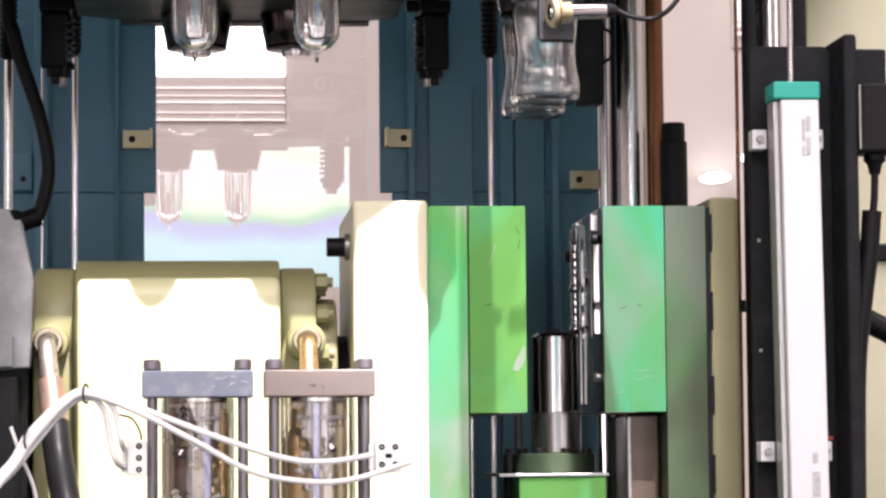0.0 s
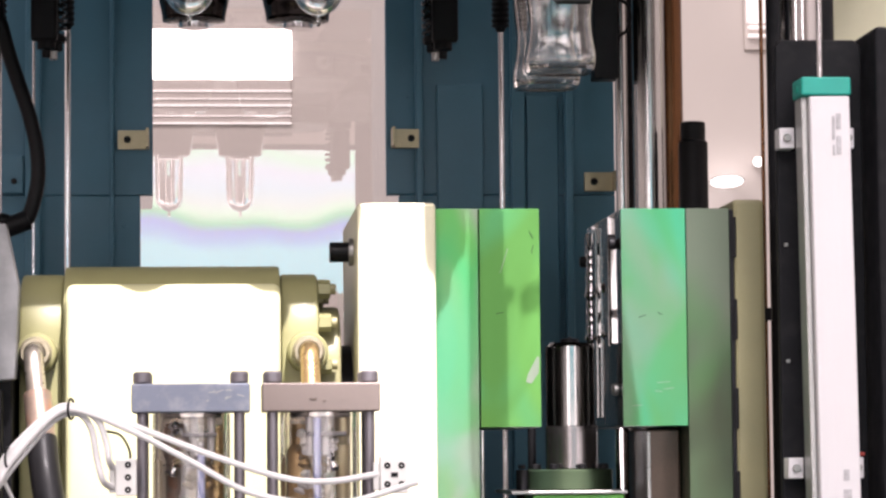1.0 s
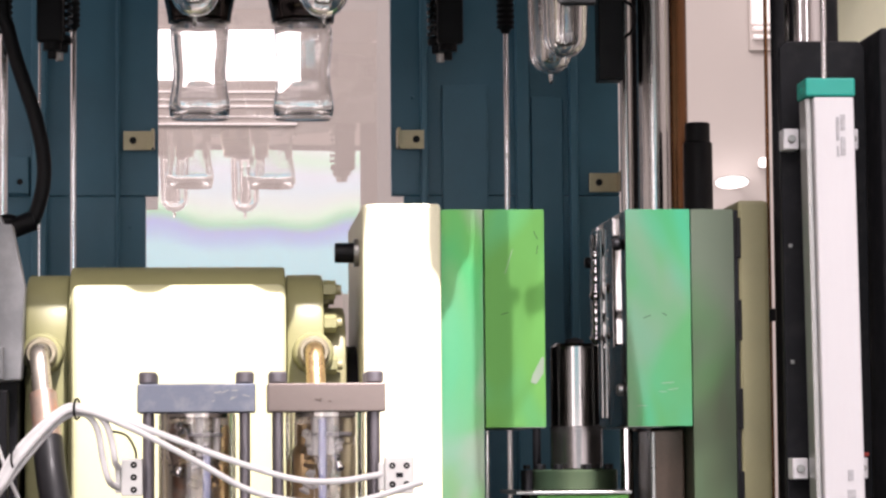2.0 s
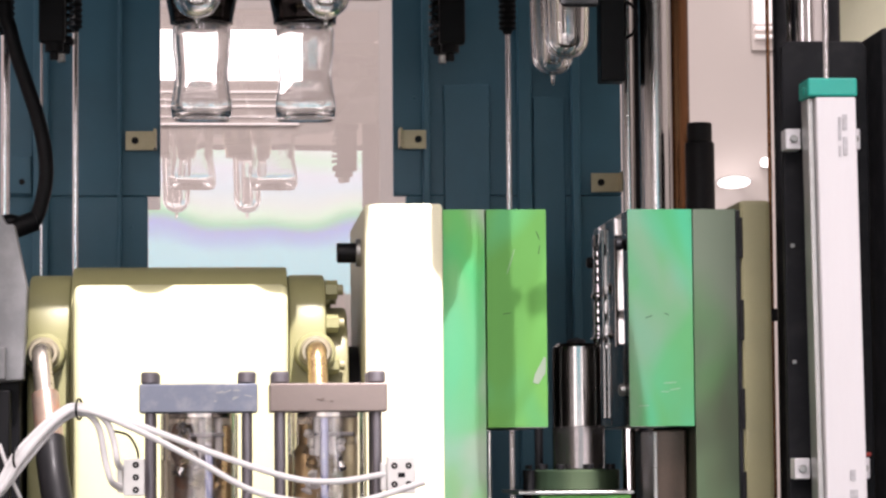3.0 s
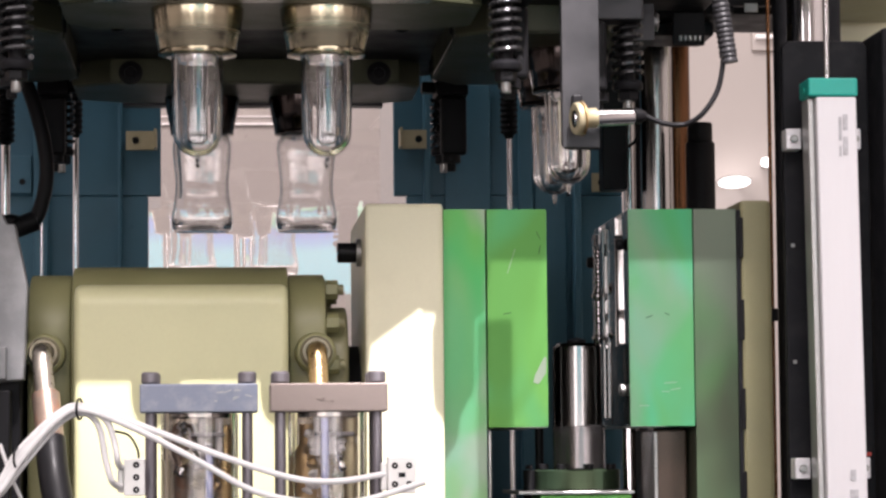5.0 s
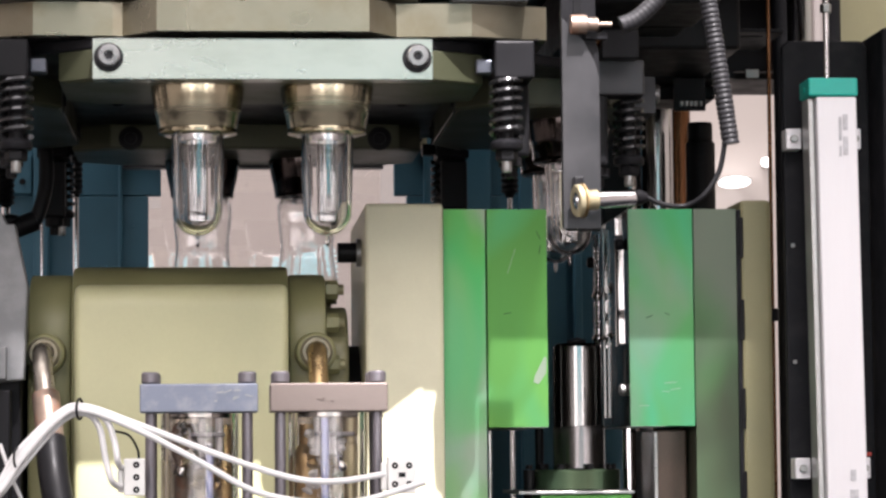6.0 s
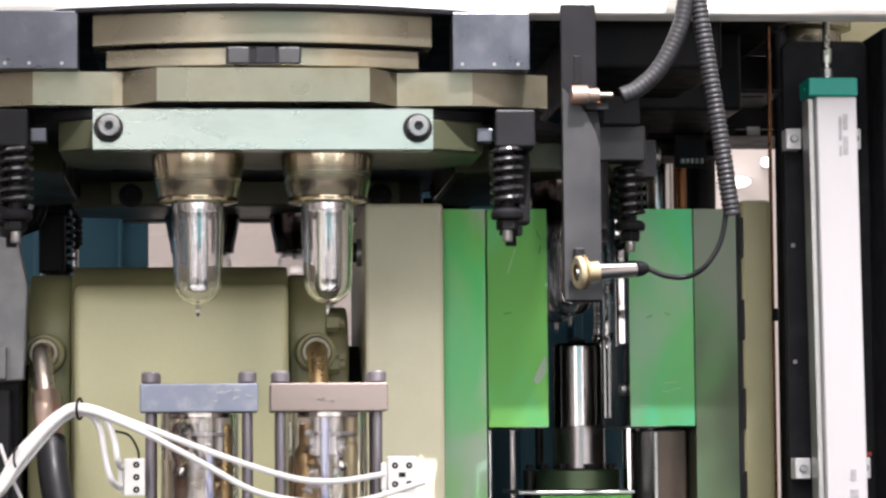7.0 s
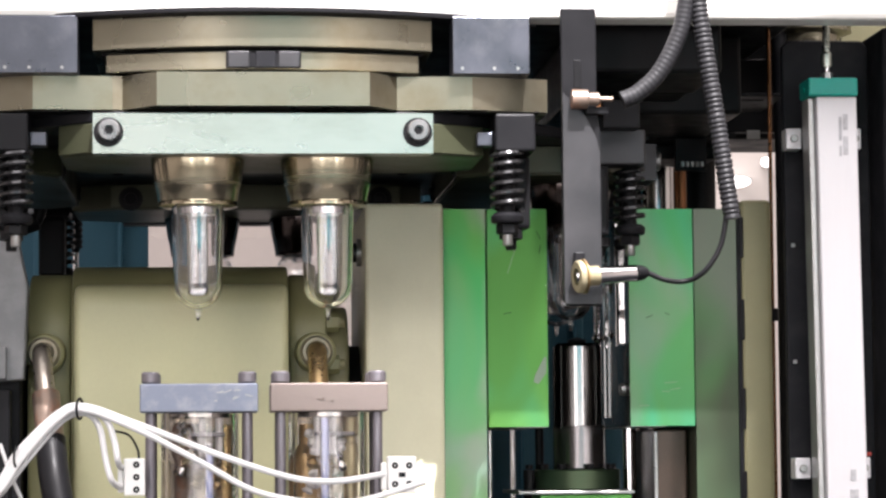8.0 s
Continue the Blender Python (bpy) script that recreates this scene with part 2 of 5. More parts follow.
def part(name, bm, mat, parent, label=""):
    """One mesh object under a thing or a part; the bmesh is in world coordinates."""
    at = ORIGIN.get(parent, Vector((0, 0, 0)))
    bmesh.ops.translate(bm, vec=-at, verts=bm.verts)
    bmesh.ops.recalc_face_normals(bm, faces=bm.faces)
    me = bpy.data.meshes.new(name)
    bm.to_mesh(me)
    bm.free()
    me.materials.append(mat)
    ob = new(name, me)
    if parent:
        ob.parent = parent
    ORIGIN[ob] = at
    return tagged(ob, label)


def lone(name, bm, mat, label, category, group="", kind="", at=(0, 0, 0)):
    """A top-level thing of a single mesh, with its origin at its place."""
    at = Vector(at)
    bmesh.ops.translate(bm, vec=-at, verts=bm.verts)
    bmesh.ops.recalc_face_normals(bm, faces=bm.faces)
    me = bpy.data.meshes.new(name)
    bm.to_mesh(me)
    bm.free()
    me.materials.append(mat)
    ob = new(name, me)
    ob.location = at
    ORIGIN[ob] = at
    return tagged(ob, label, category, group, kind)


def smooth(ob, angle=35):
    for p in ob.data.polygons:
        p.use_smooth = True
    ob.data.set_sharp_from_angle(angle=radians(angle))
    return ob


def box(x0, x1, y0, y1, z0, z1, bevel=0.001, seg=2):
    bm = bmesh.new()
    bmesh.ops.create_cube(bm, size=1)
    for v in bm.verts:
        v.co = Vector(((x0 + x1) / 2 + v.co.x * (x1 - x0), (y0 + y1) / 2 + v.co.y * (y1 - y0), (z0 + z1) / 2 + v.co.z * (z1 - z0)))
    if bevel:
        bmesh.ops.bevel(bm, geom=bm.edges[:], offset=bevel, segments=seg, profile=0.5, affect="EDGES")
    return bm


def prism(outline, z0, z1, bevel=0.001, seg=2):
    """An outline of (x, y) raised from z0 to z1."""
    bm = bmesh.new()
    low = [bm.verts.new((x, y, z0)) for x, y in outline]
    top = [bm.verts.new((x, y, z1)) for x, y in outline]
    bm.faces.new(low[::-1])
    bm.faces.new(top)
    n = len(outline)
    for i in range(n):
        bm.faces.new((low[i], low[(i + 1) % n], top[(i + 1) % n], top[i]))
    bmesh.ops.recalc_face_normals(bm, faces=bm.faces)
    if bevel:
        hard = [e for e in bm.edges if len(e.link_faces) == 2 and e.calc_face_angle() > 0.3]
        bmesh.ops.bevel(bm, geom=hard, offset=bevel, segments=seg, profile=0.5, affect="EDGES")
    return bm


def turn(bm, m):
    bmesh.ops.transform(bm, matrix=m, verts=bm.verts)
    return bm


def lathe(profile, at=(0, 0, 0), axis="z", n=40, closed=False):
    """(radius, height) pairs turned round an axis through at."""
    bm = bmesh.new()
    rings = []
    for r, h in profile:
        if r < 1e-6:
            rings.append([bm.verts.new((0, 0, h))])
        else:
            rings.append([bm.verts.new((r * math.cos(2 * math.pi * i / n), r * math.sin(2 * math.pi * i / n), h)) for i in range(n)])
    pairs = list(zip(rings, rings[1:])) + ([(rings[-1], rings[0])] if closed else [])
    for a, b in pairs:
        for i in range(n):
            j = (i + 1) % n
            if len(a) == 1 and len(b) == 1:
                continue
            if len(a) == 1:
                bm.faces.new((a[0], b[j], b[i]))
            elif len(b) == 1:
                bm.faces.new((a[i], a[j], b[0]))
            else:
                bm.faces.new((a[i], a[j], b[j], b[i]))
    if axis == "x":
        turn(bm, Matrix.Rotation(radians(90), 4, "Y"))
    if axis == "y":
        turn(bm, Matrix.Rotation(radians(-90), 4, "X"))
    bmesh.ops.translate(bm, vec=at, verts=bm.verts)
    return bm


def rod(r, h0, h1, at=(0, 0, 0), axis="z", n=32, chamfer=0.0005):
    c = min(chamfer, r * 0.3)
    return lathe([(0, h0), (r - c, h0), (r, h0 + c), (r, h1 - c), (r - c, h1), (0, h1)], at, axis, n)


def spline(points, per=10):
    """A smooth line through the points."""
    pts = [Vector(p) for p in points]
    pts = [pts[0] * 2 - pts[1]] + pts + [pts[-1] * 2 - pts[-2]]
    out = []
    for i in range(1, len(pts) - 2):
        a, b, c, d = pts[i - 1:i + 3]
        for k in range(per):
            t = k / per
            out.append(0.5 * ((2 * b) + (c - a) * t + (2 * a - 5 * b + 4 * c - d) * t * t + (3 * b - a - 3 * c + d) * t ** 3))
    out.append(pts[-2])
    return out


def tube(points, r, n=12, ribs=0.0, pitch=0.0):
    """A round tube along the points; ribs: depth of its rings, pitch apart."""
    bm = bmesh.new()
    rings, side, run = [], None, 0.0
    for i, p in enumerate(points):
        d = (points[min(i + 1, len(points) - 1)] - points[max(i - 1, 0)]).normalized()
        if side is None:
            side = d.orthogonal().normalized()
        side = (side - d * side.dot(d)).normalized()
        up = d.cross(side)
        if i:
            run += (p - points[i - 1]).length
        rr = r - (ribs if pitch and (run / pitch) % 1 > 0.55 else 0)
        rings.append([bm.verts.new(p + rr * (math.cos(2 * math.pi * k / n) * side + math.sin(2 * math.pi * k / n) * up)) for k in range(n)])
    for a, b in zip(rings, rings[1:]):
        for k in range(n):
            bm.faces.new((a[k], a[(k + 1) % n], b[(k + 1) % n], b[k]))
    bm.faces.new(rings[0][::-1])
    bm.faces.new(rings[-1])
    return bm


def ribbed(points, r, pitch, depth, n=16):
    """A corrugated conduit: the line is cut into steps of a quarter pitch."""
    fine = [points[0]]
    step = pitch / 4
    left = step
    for a, b in zip(points, points[1:]):
        seg = (b - a).length
        at = 0.0
        while seg - at >= left:
            at += left
            fine.append(a + (b - a) * (at / seg))
            left = step
        left -= seg - at
    return tube(fine, r, n, depth, pitch)


def coil(at, r, wire, z0, z1, turns):
    n = turns * 16
    pts = [Vector((at[0] + r * math.cos(2 * math.pi * i / 16), at[1] + r * math.sin(2 * math.pi * i / 16), z0 + (z1 - z0) * i / n)) for i in range(n + 1)]
    return tube(pts, wire, 8)


# ---- the hall ----
def hall():
    lone("floor", box(-6, 6, -7, 7.05, -0.05, 0, 0), FLOOR_MAT, "dark grey hall floor under the machine", "floor", kind="structure")
    lone("ceiling", box(-6, 6, -7, 7.05, 6.5, 6.6, 0), HALL_CEIL, "pale hall ceiling with light panels", "ceiling", kind="structure")
    lone("wall_north", box(-6, 6, 7.05, 7.15, 0, 6.5, 0), HALL_WALL, "warm grey hall wall behind the machine", "wall", kind="structure")
    lone("wall_south", box(-6, 6, -7.1, -7, 0, 6.5, 0), HALL_WALL, "warm grey hall wall in front of the stand", "wall", kind="structure")
    lone("wall_west", box(-6.1, -6, -7, 7.05, 0, 6.5, 0), HALL_WALL, "warm grey hall side wall", "wall", kind="structure")
    lone("wall_east", box(6, 6.1, -7, 7.05, 0, 6.5, 0), HALL_WALL, "warm grey hall side wall", "wall", kind="structure")
    lb = thing("light_box", (0, 7.03, 2.4), "white glowing light box with louvres on the hall wall", "light fixture")
    part("diffuser", box(-0.5, 0.235, 7.036, 7.042, 2.575, 2.745, 0.004), LAMP_WHITE, lb)
    part("back_panel", box(-0.5, 0.235, 7.042, 7.049, 2.42, 2.75, 0.004), HALL_WALL, lb)
    for z, h in ((2.535, 0.008), (2.508, 0.005), (2.486, 0.009), (2.45, 0.005), (2.425, 0.008)):
        part("louvre", box(-0.5, 0.235, 7.036, 7.0415, z - h * 0.45, z + h * 0.45, 0.001), LAMP_SOFT, lb)
    dl = thing("downlight", (1.71, 7.04, 2.2), "round recessed downlight glowing white", "light fixture")
    smooth(part("lens", turn(lathe([(0, 0), (0.054, 0), (0.054, -0.004), (0.0, -0.006)], n=32), Matrix.Translation((1.713, 6.99, 2.222)) @ Matrix.Rotation(radians(-14), 4, "X")), LAMP_WHITE, dl))
    smooth(part("rim", turn(lathe([(0.055, 0.0), (0.06, 0.0), (0.06, 0.004), (0.055, 0.004)], n=32, closed=True), Matrix.Translation((1.713, 6.99, 2.222)) @ Matrix.Rotation(radians(-14), 4, "X")), HALL_CEIL, dl))
    part("bracket", box(1.68, 1.74, 7.03, 7.049, 2.222, 2.24, 0.002), HALL_WALL, dl)
    sp = thing("small_spot_lamp", (1.83, 7.04, 2.29), "tiny bright spot lamp on the hall wall", "light fixture")
    smooth(part("bulb", lathe([(0, -0.018), (0.013, -0.013), (0.018, 0), (0.013, 0.013), (0, 0.018)], (1.825, 7.0, 2.29), n=20), LAMP_WHITE, sp))
    part("socket", box(1.815, 1.835, 7.012, 7.049, 2.28, 2.30, 0.002), HALL_CEIL, sp)
    st = thing("wall_light_strip", (1.83, 7.04, 2.8), "upright white light strip on the hall wall", "light fixture")
    part("strip", box(1.795, 1.86, 7.0, 7.03, 2.77, 3.2, 0.003), LAMP_SOFT, st)
    part("backing", box(1.79, 1.865, 7.03, 7.049, 2.68, 3.2, 0.003), HALL_WALL, st)
    for z in (2.755, 2.725):
        part("fin", box(1.8, 1.86, 7.0, 7.03, z - 0.006, z + 0.006, 0.002), LAMP_SOFT, st)
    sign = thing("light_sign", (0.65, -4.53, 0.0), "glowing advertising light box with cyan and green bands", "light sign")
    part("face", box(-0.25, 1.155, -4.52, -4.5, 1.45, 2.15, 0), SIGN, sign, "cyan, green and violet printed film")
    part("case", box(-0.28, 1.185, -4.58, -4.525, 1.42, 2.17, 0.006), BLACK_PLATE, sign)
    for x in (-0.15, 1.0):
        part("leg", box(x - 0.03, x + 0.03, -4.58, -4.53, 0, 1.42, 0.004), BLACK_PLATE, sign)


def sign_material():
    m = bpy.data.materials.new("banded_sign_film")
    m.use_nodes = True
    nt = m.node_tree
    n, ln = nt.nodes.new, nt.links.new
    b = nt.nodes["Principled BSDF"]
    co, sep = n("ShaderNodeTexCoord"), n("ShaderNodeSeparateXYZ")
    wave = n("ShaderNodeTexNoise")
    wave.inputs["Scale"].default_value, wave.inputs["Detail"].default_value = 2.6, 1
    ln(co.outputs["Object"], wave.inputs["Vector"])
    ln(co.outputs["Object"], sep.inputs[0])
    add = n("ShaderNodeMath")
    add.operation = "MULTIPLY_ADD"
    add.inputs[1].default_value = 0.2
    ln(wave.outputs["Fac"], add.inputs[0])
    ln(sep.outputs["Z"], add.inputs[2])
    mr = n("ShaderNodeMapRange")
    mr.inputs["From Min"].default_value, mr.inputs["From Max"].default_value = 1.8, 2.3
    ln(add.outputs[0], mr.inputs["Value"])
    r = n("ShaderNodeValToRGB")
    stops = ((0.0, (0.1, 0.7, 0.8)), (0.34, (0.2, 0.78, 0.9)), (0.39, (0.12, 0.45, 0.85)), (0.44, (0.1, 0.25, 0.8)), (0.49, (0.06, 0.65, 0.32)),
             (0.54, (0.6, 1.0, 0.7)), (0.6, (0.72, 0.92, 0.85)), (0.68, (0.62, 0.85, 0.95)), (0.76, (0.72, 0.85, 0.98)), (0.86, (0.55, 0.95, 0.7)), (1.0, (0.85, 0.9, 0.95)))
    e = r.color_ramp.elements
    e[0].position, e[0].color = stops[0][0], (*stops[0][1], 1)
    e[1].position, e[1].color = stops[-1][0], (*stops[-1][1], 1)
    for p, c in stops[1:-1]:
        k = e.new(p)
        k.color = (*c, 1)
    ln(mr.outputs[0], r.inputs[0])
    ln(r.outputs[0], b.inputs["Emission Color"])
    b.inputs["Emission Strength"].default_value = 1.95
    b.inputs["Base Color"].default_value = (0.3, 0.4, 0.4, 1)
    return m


LAMP_WHITE = glow("lamp_white", (1.0, 0.98, 0.96), 3.0)
LAMP_SOFT = glow("lamp_soft", (1.0, 0.95, 0.93), 0.35)
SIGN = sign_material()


# ---- the machine's housing ----
def housing():
    base = thing("machine_base", (0.1, 0, 0), "dark steel machine base under the clamp unit", "machine base")
    part("bed", box(-0.75, 0.85, -0.56, 0.56, 0.02, 1.2, 0.006), BLACK_PLATE, base)
    part("plinth", box(-0.7, 0.8, -0.5, 0.5, 0, 0.02, 0), STEEL_DARK, base)
    wall = thing("wall_1", (-0.1, 0.51, 1.2), "blue painted sheet-metal rear guard with folded ribs", "machine guard", kind="structure")
    part("panel", box(-0.75, -0.09, 0.5, 0.512, 1.561, 2.3, 0.001), BLUE, wall)
    part("panel", box(-0.75, -0.1025, 0.5, 0.512, 1.2, 1.5605, 0.001), BLUE, wall)
    part("panel", box(0.143, 0.374, 0.5, 0.512, 1.561, 2.3, 0.001), BLUE, wall)
    part("panel", box(0.1555, 0.374, 0.5, 0.512, 1.2, 1.5605, 0.001), BLUE, wall)
    part("panel", box(-0.102, 0.155, 0.5, 0.512, 1.2, 1.36, 0.001), BLUE, wall)
    part("panel", box(-0.09, 0.143, 0.5, 0.512, 1.775, 2.3, 0.001), BLUE, wall)
    for x0, x1, d in ((-0.215, -0.2, 0.012), (-0.132, -0.128, 0.006), (0.172, 0.179, 0.014), (0.268, 0.282, 0.012), (0.322, 0.33, 0.016)):
        part("rib", box(x0, x1, 0.5 - d, 0.4995, 1.2, 2.3, 0.0015), BLUE, wall)
    part("raised_panel", box(0.194, 0.24, 0.494, 0.4995, 1.2, 1.672, 0.001), BLUE, wall)
    part("raised_panel", box(0.284, 0.316, 0.494, 0.4995, 1.2, 1.66, 0.001), BLUE, wall)
    for x, z in ((-0.118, 1.53), (-0.118, 1.40), (-0.143, 1.49), (0.165, 1.66), (0.165, 1.47)):
        smooth(part("rivet", lathe([(0, -0.0012), (0.0014, -0.0006), (0.0018, 0)], (x, 0.4992, z), "y", 10), BLUE, wall))
    # holding brackets of the pane
    for x0, x1, z, bend in ((-0.124, -0.093, 1.6145, 1), (0.147, 0.175, 1.616, 0), (0.341, 0.372, 1.5725, 1)):
        br = thing("pane_bracket", ((x0 + x1) / 2, 0.49, z), "yellow zinc angle bracket screwed to the blue guard", "bracket", group="pane brackets")
        part("leaf", box(x0, x1, 0.4845, 0.4875, z - 0.0095, z + 0.0095, 0.0005), BRASS, br)
        xa = x1 - 0.003 if bend else x0
        part("flange", box(xa, xa + 0.003, 0.462, 0.4845, z - 0.0095, z + 0.0095, 0.0005), BRASS, br)
        part("spacer", box(x0 + 0.004, x1 - 0.004, 0.4878, 0.4995, z - 0.007, z + 0.007, 0), STEEL_DARK, br)
        smooth(part("screw", turn(rod(0.0035, 0, 0.004, (0, 0, 0), n=14), Matrix.Translation(((x0 + x1) / 2 - (0.006 if bend else -0.006), 0.4845, z)) @ Matrix.Rotation(radians(90), 4, "X")), BLACK, br))
    # small grey junction plate on the guard at the far side
    jp = thing("junction_plate", (-0.225, 0.492, 1.58), "small blue riveted corner plate on the guard", "plate")
    part("leaf", box(-0.245, -0.217, 0.49, 0.4995, 1.562, 1.6, 0.001), BLUE, jp)
    smooth(part("hole", turn(rod(0.003, 0, 0.002, (0, 0, 0), n=12), Matrix.Translation((-0.226, 0.49, 1.574)) @ Matrix.Rotation(radians(90), 4, "X")), BLACK, jp))
    # upright machine guard past the transducer
    g = thing("side_guard", (0.62, 0.31, 1.2), "pale cream sheet-metal side guard panel", "machine guard")
    part("sheet", box(0.545, 0.9, 0.31, 0.318, 1.2, 1.474, 0.002), CREAM, g)
    part("rail", box(0.535, 0.9, 0.30, 0.3095, 1.474, 1.49, 0.002), STEEL_DARK, g)
    part("sheet", box(0.545, 0.9, 0.31, 0.318, 1.4905, 1.62, 0.002), CREAM, g)
    part("post", box(0.525, 0.5445, 0.3, 0.33, 1.2, 1.62, 0.002), STEEL_DARK, g)
    part("upper_sheet", box(0.56, 0.9, 0.33, 0.336, 1.2, 1.95, 0.002), CREAM, g)


def window():
    w = thing("window_1", (0.02, 0.585, 1.2), "clear acrylic guard pane with a mirror sheen", "guard window", kind="structure")
    n = Vector((0.025, -0.9997, -0.0033))
    m = Matrix.Translation((0.02, 0.585, 1.56)) @ n.to_track_quat("-Y", "Z").to_matrix().to_4x4()
    pane = part("pane", turn(box(-0.19, 0.19, -0.0015, 0.0015, -0.3, 0.32, 0.0005), m), PANE, w)
    pane.visible_shadow = False
    for x in (-0.15, 0.18):
        for z in (1.3, 1.82):
            part("standoff", turn(rod(0.005, 0, 0.062), Matrix.Translation((x, 0.5755, z)) @ Matrix.Rotation(radians(90), 4, "X")), STEEL_DARK, w)


def pane_material():
    m = bpy.data.materials.new("half_mirror_acrylic")
    m.use_nodes = True
    nt = m.node_tree
    nt.nodes.remove(nt.nodes["Principled BSDF"])
    g = nt.nodes.new("ShaderNodeBsdfGlossy")
    g.inputs["Roughness"].default_value = 0.003
    g.inputs["Color"].default_value = (1, 1, 1, 1)
    t = nt.nodes.new("ShaderNodeBsdfTransparent")
    t.inputs["Color"].default_value = (0.98, 0.97, 0.97, 1)
    mx = nt.nodes.new("ShaderNodeMixShader")
    mx.inputs[0].default_value = 0.15
    nt.links.new(t.outputs[0], mx.inputs[1])
    nt.links.new(g.outputs[0], mx.inputs[2])
    nt.links.new(mx.outputs[0], nt.nodes["Material Output"].inputs[0])
    return m


PANE = pane_material()


# ---- the clamp unit ----
def cavity_plate(x, way, z0=1.322, z1=1.4925, y0=-0.097, y1=0.099):
    """A polished mould face with two half-bottle hollows, open to -x (way 1) or +x (way -1)."""
    ny, nz = 96, 60
    bm = bmesh.new()

    def hollow(y, z):
        h = 1.478 - z
        if h < 0:
            r = 0.0185
        elif h > 0.088:
            return 0.0
        else:
            r = 0.0262 - 0.0018 * math.sin(math.pi * min(h / 0.07, 1)) if h > 0.008 else 0.019 + 0.0008 * h * 1000
        d = min(abs(y - 0.047), abs(y + 0.047))
        return (max(0.0, 1 - (d / r) ** 3)) ** (1 / 3) * r if d < r else 0.0
    grid = [[bm.verts.new((x + way * hollow(y0 + (y1 - y0) * i / ny, z0 + (z1 - z0) * j / nz), y0 + (y1 - y0) * i / ny, z0 + (z1 - z0) * j / nz)) for j in range(nz + 1)] for i in range(ny + 1)]
    for i in range(ny):
        for j in range(nz):
            bm.faces.new((grid[i][j], grid[i + 1][j], grid[i + 1][j + 1], grid[i][j + 1]))
    return bm


def clamp():
    cyl = thing("clamp_cylinder", (-0.06, 0, 1.2), "cream painted hydraulic clamp cylinder with flanged ends and bolts", "hydraulic cylinder")

    def rounded(x0, x1, half, top, r, bevel=0.003):
        out = []
        for cx, cz, a0 in ((half - r, top - r, 0), (-half + r, top - r, 90)):
            for k in range(13):
                a = radians(a0 + 90 * k / 12)
                out.append((cx + r * math.cos(a), cz + r * math.sin(a)))
        out += [(-half, 1.2), (half, 1.2)]
        bm = prism(out, x0, x1, bevel)
        # outline (y, z), raised along x
        return turn(bm, Matrix(((0, 0, 1, 0), (1, 0, 0, 0), (0, 1, 0, 0), (0, 0, 0, 1))))
    def pad_block(x0, x1, y0, y1, z0, z1, r=0.018):
        """The raised front pad: its top rolls back, its ends are softly rounded."""
        out = [(y1, z0), (y1, z1)] + [(y0 + r - r * math.sin(a), z1 - r + r * math.cos(a)) for a in [math.pi / 2 * k / 10 for k in range(11)]] + [(y0, z0)]
        return turn(prism(out, x0, x1, 0.006, 4), Matrix(((0, 0, 1, 0), (1, 0, 0, 0), (0, 1, 0, 0), (0, 0, 0, 1))))
    smooth(part("barrel", rounded(-0.146, 0.022, 0.106, 1.4515, 0.055, 0.002), CREAM_SHADED, cyl))
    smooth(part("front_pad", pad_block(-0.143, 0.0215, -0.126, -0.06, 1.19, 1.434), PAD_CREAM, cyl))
    smooth(part("flange", rounded(-0.18, -0.1465, 0.096, 1.4455, 0.05), CREAM_SHADED, cyl))
    smooth(part("flange", rounded(0.0225, 0.052, 0.096, 1.4455, 0.05), CREAM_SHADED, cyl))
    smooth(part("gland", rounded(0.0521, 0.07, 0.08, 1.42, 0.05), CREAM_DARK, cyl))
    smooth(part("piston_rod", rod(0.06, 0.07, 0.081, (0, 0, 1.33), "x", 48), STEEL_DARK, cyl))
    for y, z in ((-0.068, 1.432), (-0.084, 1.405), (-0.089, 1.372), (0.0, 1.4365), (0.068, 1.432)):
        smooth(part("bolt", rod(0.0075, 0.0521, 0.062, (0, y, z), "x", 6), CREAM_SHADED, cyl))
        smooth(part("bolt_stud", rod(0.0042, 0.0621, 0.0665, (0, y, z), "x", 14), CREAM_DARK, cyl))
    for x in (-0.166, 0.043):
        boss = smooth(part("port_boss", lathe([(0, -0.1145), (0.0138, -0.1145), (0.0155, -0.1125), (0.0165, -0.09), (0, -0.09)], (x, 0, 1.381), "y", 32), CREAM_SHADED, cyl))
        smooth(part("fitting_ring", turn(lathe([(0.0085, 0.0), (0.0125, 0.0), (0.0125, 0.005), (0.0105, 0.009), (0.0085, 0.009)], n=28, closed=True), Matrix.Translation((x, -0.1145, 1.381)) @ Matrix.Rotation(radians(90), 4, "X")), RING_CREAM, boss, "pale fitting ring"))
    hoses()

    platen = thing("fixed_platen", (0.11, 0, 1.2), "cream painted clamp platen lit from above", "platen")
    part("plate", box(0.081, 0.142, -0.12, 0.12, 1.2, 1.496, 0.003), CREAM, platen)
    smooth(part("screw", rod(0.008, 0.062, 0.081, (0, -0.06, 1.462), "x", 20), BLACK, platen, "black socket screw"))
    smooth(part("washer", rod(0.011, 0.077, 0.081, (0, -0.06, 1.462), "x", 20), STEEL, platen))

    left = thing("blow_mould_half", (0.18, 0, 1.2), "steel blow-mould half tinted green, open", "mould", group="blow mould halves")
    part("backing_plate", box(0.1435, 0.1765, -0.1, 0.1, 1.2, 1.493, 0), GREEN_PALE, left)
    part("mould_block", box(0.178, 0.2, -0.097, 0.1, 1.322, 1.493, 0), GREEN, left)
